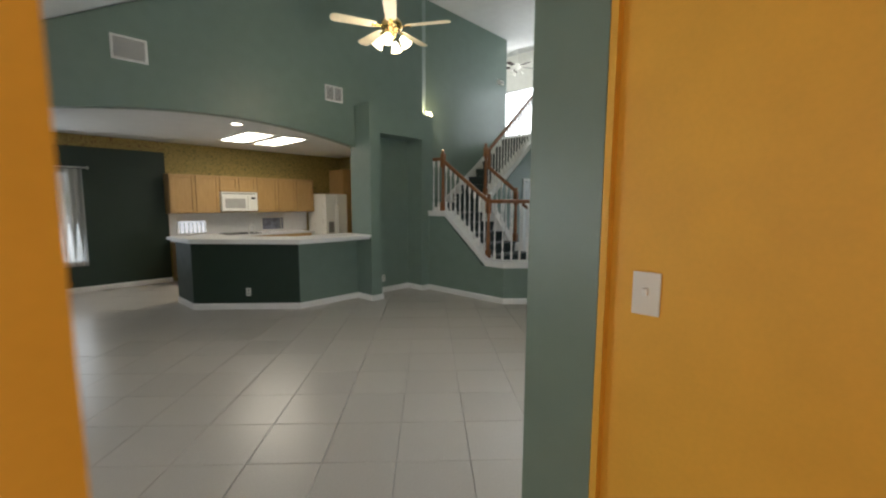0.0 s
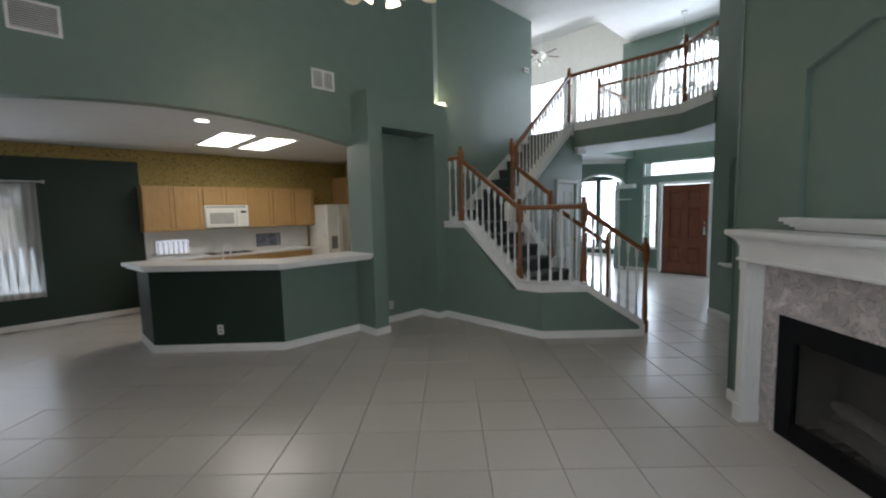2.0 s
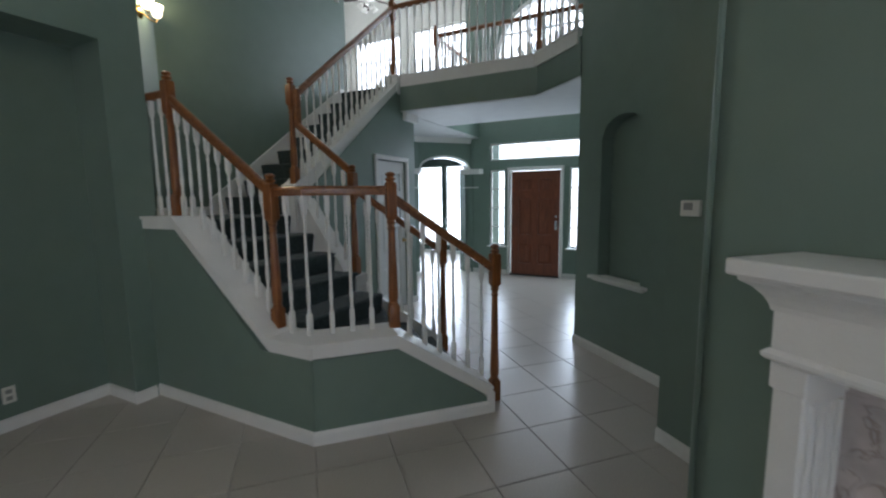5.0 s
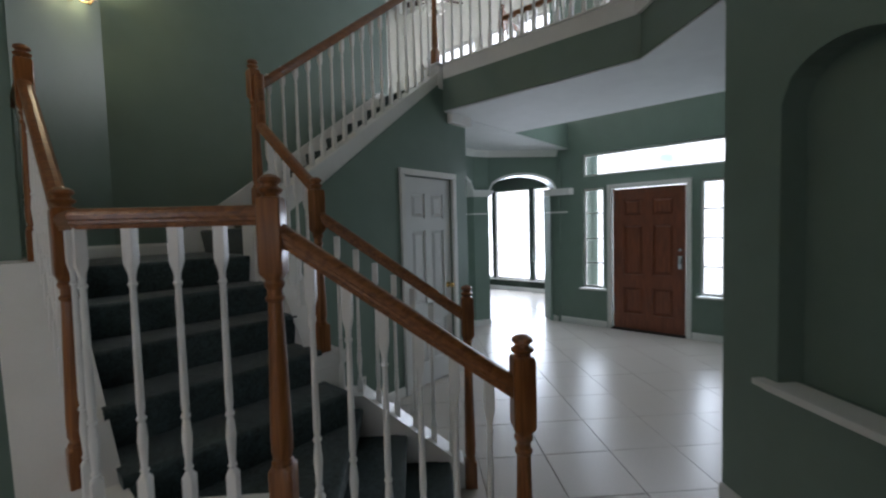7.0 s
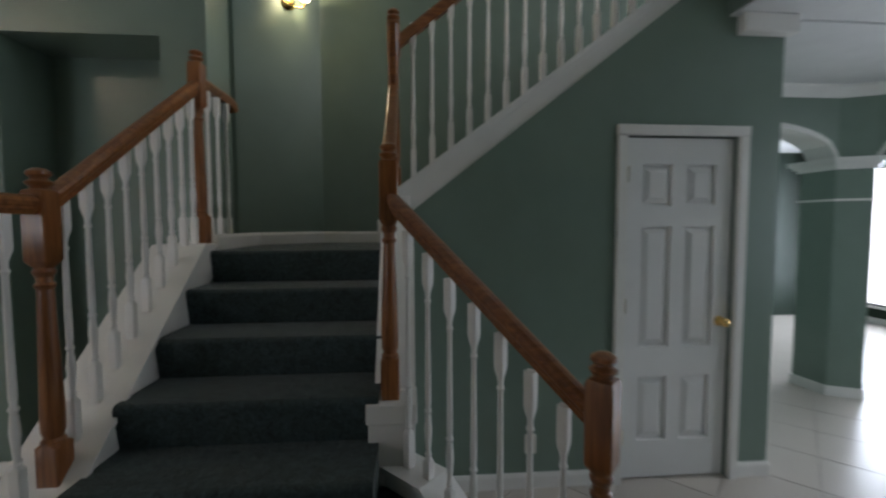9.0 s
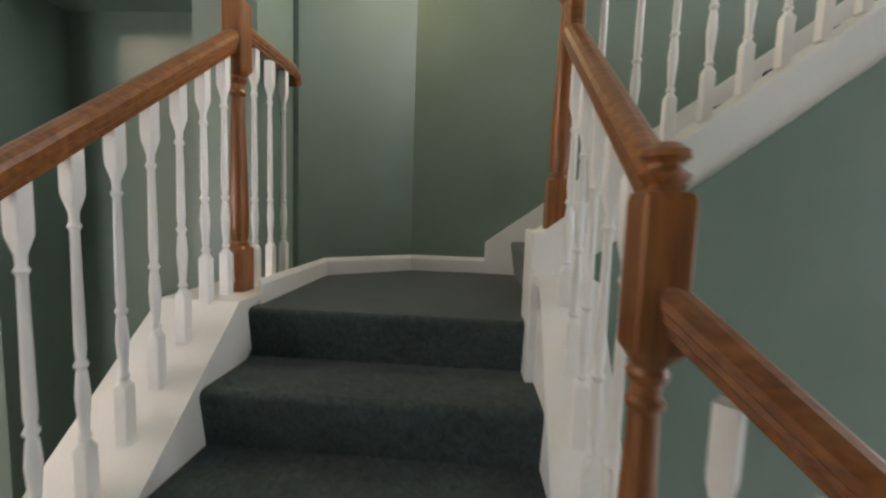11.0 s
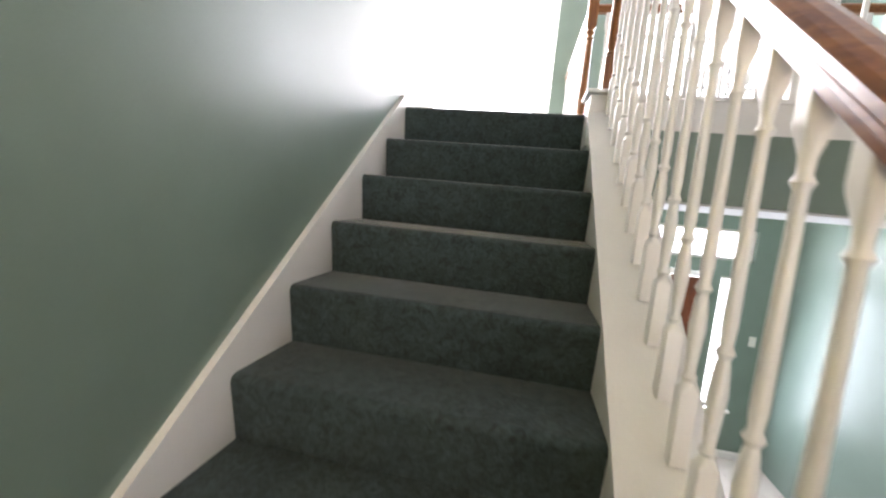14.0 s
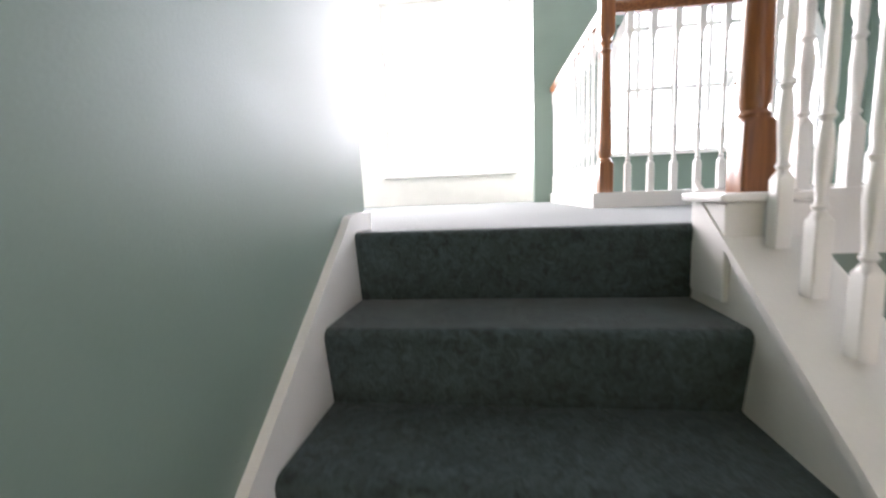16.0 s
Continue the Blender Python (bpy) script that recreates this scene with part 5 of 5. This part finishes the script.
def light_panel(name, x0, x1, y0, y1, z):
    ob = empty(name, "bright fluorescent ceiling light panel in the kitchen", "ceiling light", "kitchen light panels")
    bm = bmesh.new()
    for a0, a1, c0, c1 in ((x0 - 0.03, x0, y0 - 0.03, y1 + 0.03), (x1, x1 + 0.03, y0 - 0.03, y1 + 0.03), (x0, x1, y0 - 0.03, y0), (x0, x1, y1, y1 + 0.03)):
        box(bm, a0, a1, c0, c1, z - 0.015, z, 0.002)
    part("frame", bm, M_WHITE, ob)
    part("diffuser", boxbm(x0, x1, y0, y1, z - 0.010, z - 0.002), M_PANEL_LIGHT, ob)


light_panel("ceiling_light", 3.19, 3.62, 7.53, 8.76, 2.718)
light_panel("ceiling_light", 3.80, 4.23, 7.55, 8.78, 2.718)
for x, y in ((2.775, 6.88),):
    ob = empty("recessed_light", "lit round recessed can light in the kitchen ceiling", "ceiling light")
    bm = bmesh.new()
    lathe(bm, [(0.085, 2.700), (0.095, 2.706), (0.095, 2.719), (0.07, 2.719)], pose(x, y, 0), 24)
    part("trim_ring", bm, M_WHITE, ob, "", True)
    bm = bmesh.new()
    lathe(bm, [(0.07, 2.698), (0.06, 2.696)], pose(x, y, 0), 24)
    part("lens", bm, M_PANEL_LIGHT, ob)
pend = empty("pendant_lamp", "white cone-shaded pendant lamp over the nook", "lamp")
bm = bmesh.new()
lathe(bm, [(0.02, 1.95), (0.06, 1.94), (0.36, 1.745), (0.355, 1.735), (0.06, 1.925), (0.02, 1.93)], pose(0.42, 8.2, 0), 28)
part("shade", bm, M_APPLIANCE, pend, "", True)
part("cord", boxbm(0.416, 0.424, 8.196, 8.204, 1.94, 2.72), M_WHITE, pend)

# nook curtain
curt = empty("curtain", "sheer white pleated curtain with a darker hem on a white rod", "curtain")
bm = bmesh.new()
rows_z = [2.13, 2.09, 1.6, 1.0, 0.62, 0.47]
N = 150
grid = []
for z in rows_z:
    spread = 1.0 + 0.012 * (2.13 - z)
    grid.append([bm.verts.new((-0.45 + (1.79 * k / N) * spread - 0.03 * (2.13 - z), 9.87 + 0.022 * math.sin(k * 0.75 + 0.6 * math.sin(k * 0.21)) * (0.5 + 0.5 * (2.2 - z)), z)) for k in range(N + 1)])
for r0, r1 in zip(grid, grid[1:]):
    for k in range(N):
        bm.faces.new((r0[k], r0[k + 1], r1[k + 1], r1[k]))
part("sheer", bm, M_SHEER, curt, "", True)
bm = bmesh.new()
for z0, z1 in ((0.475, 0.54),):
    a = [bm.verts.new((-0.45 + 1.79 * k / N * 1.019 - 0.05, 9.864 + 0.022 * math.sin(k * 0.75 + 0.6 * math.sin(k * 0.21)) * 1.3, z0)) for k in range(N + 1)]
    b = [bm.verts.new((-0.45 + 1.79 * k / N * 1.019 - 0.05, 9.864 + 0.022 * math.sin(k * 0.75 + 0.6 * math.sin(k * 0.21)) * 1.3, z1)) for k in range(N + 1)]
    for k in range(N):
        bm.faces.new((a[k], a[k + 1], b[k + 1], b[k]))
part("hem", bm, material("curtain_hem", (0.45, 0.42, 0.40), 0.9), curt, "darker checked hem", True)
bm = bmesh.new()
lathe(bm, [(0.014, -0.6), (0.014, 1.40), (0.026, 1.405), (0.026, 1.43), (0.01, 1.44)], pose(0, 9.87, 2.155) @ pose(0, 0, 0, 0, 90, 0), 12)
part("rod", bm, M_WHITE, curt, "white curtain rod", True)


# ---- small fittings ----
def outlet(m, label, kind="outlet"):
    """Wall plate facing local -y: two sockets, or a toggle."""
    ob = empty(kind, label, kind)
    part("plate", boxbm(-0.035, 0.035, -0.007, 0, -0.058, 0.058, 0.003), M_PLATE, ob)
    if kind == "outlet":
        for z in (-0.024, 0.024):
            part("socket", boxbm(-0.016, 0.016, -0.010, -0.006, z - 0.014, z + 0.014, 0.003), M_VENT, ob, "grey socket face")
    else:
        part("toggle", boxbm(-0.006, 0.006, -0.022, -0.006, -0.004, 0.016, 0.002), M_APPLIANCE, ob)
    ob.matrix_world = m
    return ob


outlet(pose(0.765, 9.968, 0.252), "white outlet plate on the dark green nook wall")
outlet(pose(2.755, 6.70, 0.262, 0, 0, -44), "white outlet plate on the bar front")
outlet(pose(4.88, KY - 0.001, 0.25), "white outlet plate in the niche")
outlet(pose(7.648, CY - 0.001, 0.264), "white outlet plate under the stairs")
outlet(pose(1.499, 0.858, 1.351, 0, 0, -90), "white toggle light switch on the orange wall", "switch")
outlet(pose(DX - 0.001, 3.246, 1.40, 0, 0, -90), "white light switch beside the front door", "switch")
outlet(pose(8.69, WY - 0.001, 4.44), "small white wall plate high on the stair wall", "switch")
th = empty("thermostat", "white wall thermostat with a dark display", "thermostat")
part("case", boxbm(-0.06, 0.06, -0.028, 0, -0.045, 0.045, 0.006), M_PLATE, th)
part("display", boxbm(-0.035, 0.02, -0.030, -0.027, -0.01, 0.03), M_VENT, th, "grey display")
th.matrix_world = pose(6.506, 2.106, 1.477, 0, 0, 45) @ pose(0, 0.0, 0, 0, 0, 180)


def vent(x0, x1, z0, z1):
    ob = empty("wall_vent", "white louvred air vent high on the green wall", "vent", "living room wall vents")
    y = KY
    bm = bmesh.new()
    f = 0.025
    for a0, a1, c0, c1 in ((x0, x0 + f, z0, z1), (x1 - f, x1, z0, z1), (x0 + f, x1 - f, z0, z0 + f), (x0 + f, x1 - f, z1 - f, z1)):
        box(bm, a0, a1, y - 0.014, y, c0, c1, 0.003)
    part("frame", bm, M_WHITE, ob)
    part("backing", boxbm(x0 + f, x1 - f, y - 0.003, y - 0.001, z0 + f, z1 - f), M_VENT, ob)
    n = int((z1 - z0 - 2 * f) / 0.018)
    for k in range(n):
        z = z0 + f + 0.018 * (k + 0.5)
        part("slat", boxbm(x0 + f, x1 - f, -0.008, 0.008, -0.001, 0.001, m=pose(0, y - 0.009, z, 35, 0, 0)), M_WHITE, ob)
    if x0 > 3:
        part("mullion", boxbm((x0 + x1) / 2 - 0.012, (x0 + x1) / 2 + 0.012, y - 0.016, y, z0, z1), M_WHITE, ob)


vent(1.27, 1.60, 3.095, 3.35)
vent(3.812, 4.117, 3.11, 3.345)


def ceiling_fan(x, y, z, zc, r, turn, blade_mat, label, metal, glass, what):
    """Fan with a down rod, motor, five blades on brass irons and a light kit; z is the motor's middle."""
    ob = empty("ceiling_fan", label, "ceiling fan")
    bm = bmesh.new()
    lathe(bm, [(0.011, z), (0.011, zc - 0.06)], pose(x, y, 0), 10)
    lathe(bm, [(0.02, zc - 0.08), (0.065, zc - 0.03), (0.07, zc)], pose(x, y, 0), 16)
    part("down_rod", bm, metal, ob, "", True)
    bm = bmesh.new()
    lathe(bm, [(0.03, z + 0.09), (0.09, z + 0.06), (0.115, z + 0.02), (0.115, z - 0.03), (0.08, z - 0.06), (0.05, z - 0.09), (0.05, z - 0.12), (0.02, z - 0.13)], pose(x, y, 0), 20)
    part("motor", bm, metal, ob, "round motor housing", True)
    for k in range(5):
        a = turn + 72 * k
        m = pose(x, y, z - 0.01, 0, 0, a) @ pose(0, 0, 0, 11, 0, 0)
        bm = bmesh.new()
        w = [(0.17, 0.045), (0.24, 0.058), (r - 0.06, 0.068), (r - 0.015, 0.05), (r, 0.0)]
        prism(bm, [(s, -d) for s, d in w] + [(s, d) for s, d in w[-2::-1]], -0.004, 0.004, m)
        part("blade", bm, blade_mat, ob)
        part("blade_iron", boxbm(0.08, 0.22, -0.018, 0.018, -0.012, -0.004, 0.002, m=m), metal, ob, "metal blade iron")
    if glass:
        for k in range(4):
            a = math.radians(turn + 20 + 90 * k)
            m = pose(x + 0.115 * math.cos(a), y + 0.115 * math.sin(a), z - 0.13, 0, 0, math.degrees(a)) @ pose(0, 0, 0, 0, -35, 0)
            bm = bmesh.new()
            lathe(bm, [(0.022, 0.0), (0.035, -0.02), (0.045, -0.06), (0.062, -0.10), (0.058, -0.10), (0.04, -0.058), (0.02, -0.01)], m, 16)
            part("lamp_shade", bm, glass, ob, what, True)
    return ob


ceiling_fan(3.42, 4.17, 3.50, slope(3.42), 0.66, 12, M_FANBLADE, "brass ceiling fan with pale wooden blades and lit glass shades", M_BRASS, M_SHADE, "lit frosted glass shade")
bulb("fan_bulb", (3.42, 4.17, 3.20), 22, 0.08, (1.0, 0.84, 0.62))
ceiling_fan(11.16, 7.64, 5.60, 6.42, 0.55, 40, M_DARKWOOD, "white ceiling fan with dark wooden blades in the bright loft", M_APPLIANCE, M_APPLIANCE, "unlit white glass shade")

sc = empty("wall_sconce", "brass two-arm wall sconce with lit glass shades", "sconce")
sm = pose(6.061, 6.375, 3.19, 0, 0, 37.6)
bm = bmesh.new()
lathe(bm, [(0.055, 0), (0.055, 0.008), (0.03, 0.02), (0.012, 0.03)], sm @ pose(0, 0, 0, 90, 0, 0), 18)
part("back_plate", bm, M_BRASS, sc, "", True)
for sgn in (-1, 1):
    bm = bmesh.new()
    sweep(bm, [(0.006 * math.cos(a), 0.006 * math.sin(a)) for a in [math.pi * k / 4 for k in range(8)]], [(0, -0.02, 0), (sgn * 0.03, -0.07, -0.05), (sgn * 0.07, -0.10, -0.055), (sgn * 0.09, -0.10, -0.01)])
    bmesh.ops.transform(bm, matrix=sm, verts=bm.verts[:])
    part("arm", bm, M_BRASS, sc, "", True)
    bm = bmesh.new()
    lathe(bm, [(0.018, 0), (0.035, 0.015), (0.042, 0.06), (0.058, 0.10), (0.054, 0.10), (0.038, 0.06), (0.015, 0.01)], sm @ pose(sgn * 0.09, -0.10, -0.005), 16)
    part("lamp_shade", bm, M_SHADE, sc, "lit frosted glass shade", True)
bulb("sconce_bulb", sm @ Vector((0, -0.13, 0.10)), 11, 0.04, (1.0, 0.81, 0.46))

chime = empty("door_chime", "small white plastic alarm box high on the stair wall", "alarm")
part("box", boxbm(8.70, 8.88, 6.49, 6.529, 4.39, 4.49, 0.01), M_PLATE, chime)
part("grille", boxbm(8.73, 8.85, 6.484, 6.492, 4.42, 4.46, 0.002), M_VENT, chime, "grey slotted grille")

ch = empty("chandelier", "clear glass and metal chandelier hanging in the foyer", "chandelier")
part("chain", boxbm(10.996, 11.004, 4.196, 4.204, 4.30, 5.47), M_CHROME, ch)
bm = bmesh.new()
lathe(bm, [(0.06, 5.455), (0.06, 5.479)], pose(11.0, 4.2, 0), 16)
part("canopy", bm, M_CHROME, ch, "", True)
bm = bmesh.new()
lathe(bm, [(0.01, 4.28), (0.03, 4.24), (0.012, 4.18), (0.02, 4.05), (0.045, 3.98), (0.012, 3.90), (0.03, 3.85), (0.005, 3.80)], pose(11.0, 4.2, 0), 12)
part("stem", bm, M_CHROME, ch, "", True)
for k in range(6):
    a = math.pi * k / 3
    bm = bmesh.new()
    sweep(bm, [(0.006 * math.cos(b), 0.006 * math.sin(b)) for b in [math.pi * j / 3 for j in range(6)]], [(11.0, 4.2, 3.92), (11.0 + 0.10 * math.cos(a), 4.2 + 0.10 * math.sin(a), 3.86), (11.0 + 0.22 * math.cos(a), 4.2 + 0.22 * math.sin(a), 3.93)])
    part("arm", bm, M_CHROME, ch, "", True)
    bm = bmesh.new()
    lathe(bm, [(0.012, 3.93), (0.03, 3.95), (0.04, 4.0), (0.036, 4.04)], pose(11.0 + 0.22 * math.cos(a), 4.2 + 0.22 * math.sin(a), 0), 10)
    part("cup", bm, M_APPLIANCE, ch, "pale glass cup", True)

# ---- outside ----
tagged(link("lawn", boxbm(-60, 80, -60, 80, -0.30, -0.20), M_GRASS), "green lawn round the house", "ground", "", "structure")


def backdrop(name, a, b, z0, z1, mat, label):
    tagged(link(name, wallbm(a, b, z0, z1, 0.02), mat), label, "backdrop", "", "structure")


backdrop("backdrop", (12.75, 2.2), (12.75, 5.35), -0.2, 6.5, M_FRONT, "bright hazy daylight and foliage outside the front")
backdrop("backdrop", (15.4, 4.6), (15.4, 11.0), -0.2, 3.0, M_DAY, "bright hazy daylight outside the dining room")
backdrop("backdrop", (13.4, 5.5), (13.4, 10.2), 3.05, 6.6, M_DAY, "bright hazy daylight outside the loft")
backdrop("backdrop", (2.4, 11.4), (-2.6, 11.4), -0.2, 3.2, M_GARDEN, "sunlit garden foliage outside the nook")
# glow behind the assumed left window
backdrop("backdrop", (-2.6, 1.0), (-2.6, 4.5), -0.2, 3.6, M_DAY, "glowing daylight sheet outside the added living room window")
# glow behind the assumed south window
backdrop("backdrop", (4.2, -0.9), (1.7, -0.9), 0.0, 3.2, M_DAY, "glowing daylight sheet outside the added south window")

# ---- floor tiles (last) ----
TS, GAP = 0.4572, 0.0038
U0, V0 = 6.194, 2.418
tile_floor = empty("tile_floor", "square beige glazed floor tiles laid diagonally with thin grout", "floor", "", "structure")


def tile_mesh():
    bm = bmesh.new()
    h = (TS - GAP) / 2
    vs = prism(bm, [(-h, -h), (h, -h), (h, h), (-h, h)], -0.02, 0.0)
    es = [e for e in bm.edges if all(v.co.z > -0.001 for v in e.verts)]
    bmesh.ops.bevel(bm, geom=es, offset=0.003, segments=1, affect="EDGES")
    bmesh.ops.recalc_face_normals(bm, faces=bm.faces[:])
    me = bpy.data.meshes.new("tile")
    bm.to_mesh(me)
    bm.free()
    me.materials.append(M_TILE)
    return me


tile = tile_mesh()
far_verts, far_faces = [], []
for i in range(-24, 30):
    for j in range(-28, 32):
        u, v = U0 + TS * (i + 0.5), V0 + TS * (j + 0.5)
        x, y = uv(u, v)
        if not (-1.3 < x < 14.1 and -1.2 < y < 9.9):
            continue
        tz = random.uniform(-0.0012, 0.0)
        if 0.3 < x < 9.6 and 1.0 < y < 6.2 and not (x > 6.0 and y > 5.4) and 0 < x - y + 6.3 and x - y < 5.0:
            ob = new("tile", tile)
            ob.parent = tile_floor
            ob.matrix_basis = pose(x, y, tz, random.uniform(-0.05, 0.05), random.uniform(-0.05, 0.05), 45 + 90 * random.randrange(4))
        else:
            h, n = (TS - GAP) / math.sqrt(2), len(far_verts)
            far_verts += [(x, y - h, tz), (x + h, y, tz), (x, y + h, tz), (x - h, y, tz), (x, y - h, tz - 0.02), (x + h, y, tz - 0.02), (x, y + h, tz - 0.02), (x - h, y, tz - 0.02)]
            far_faces += [(n, n + 1, n + 2, n + 3)] + [(n + a, n + 4 + a, n + 4 + (a + 1) % 4, n + (a + 1) % 4) for a in range(4)]
me = bpy.data.meshes.new("far_tiles")
me.from_pydata(far_verts, [], far_faces)
me.materials.append(M_TILE)
ob = new("far_tiles", me)
ob.parent = tile_floor
tagged(ob, "beige glazed floor tiles further off", "", "", "stuff")
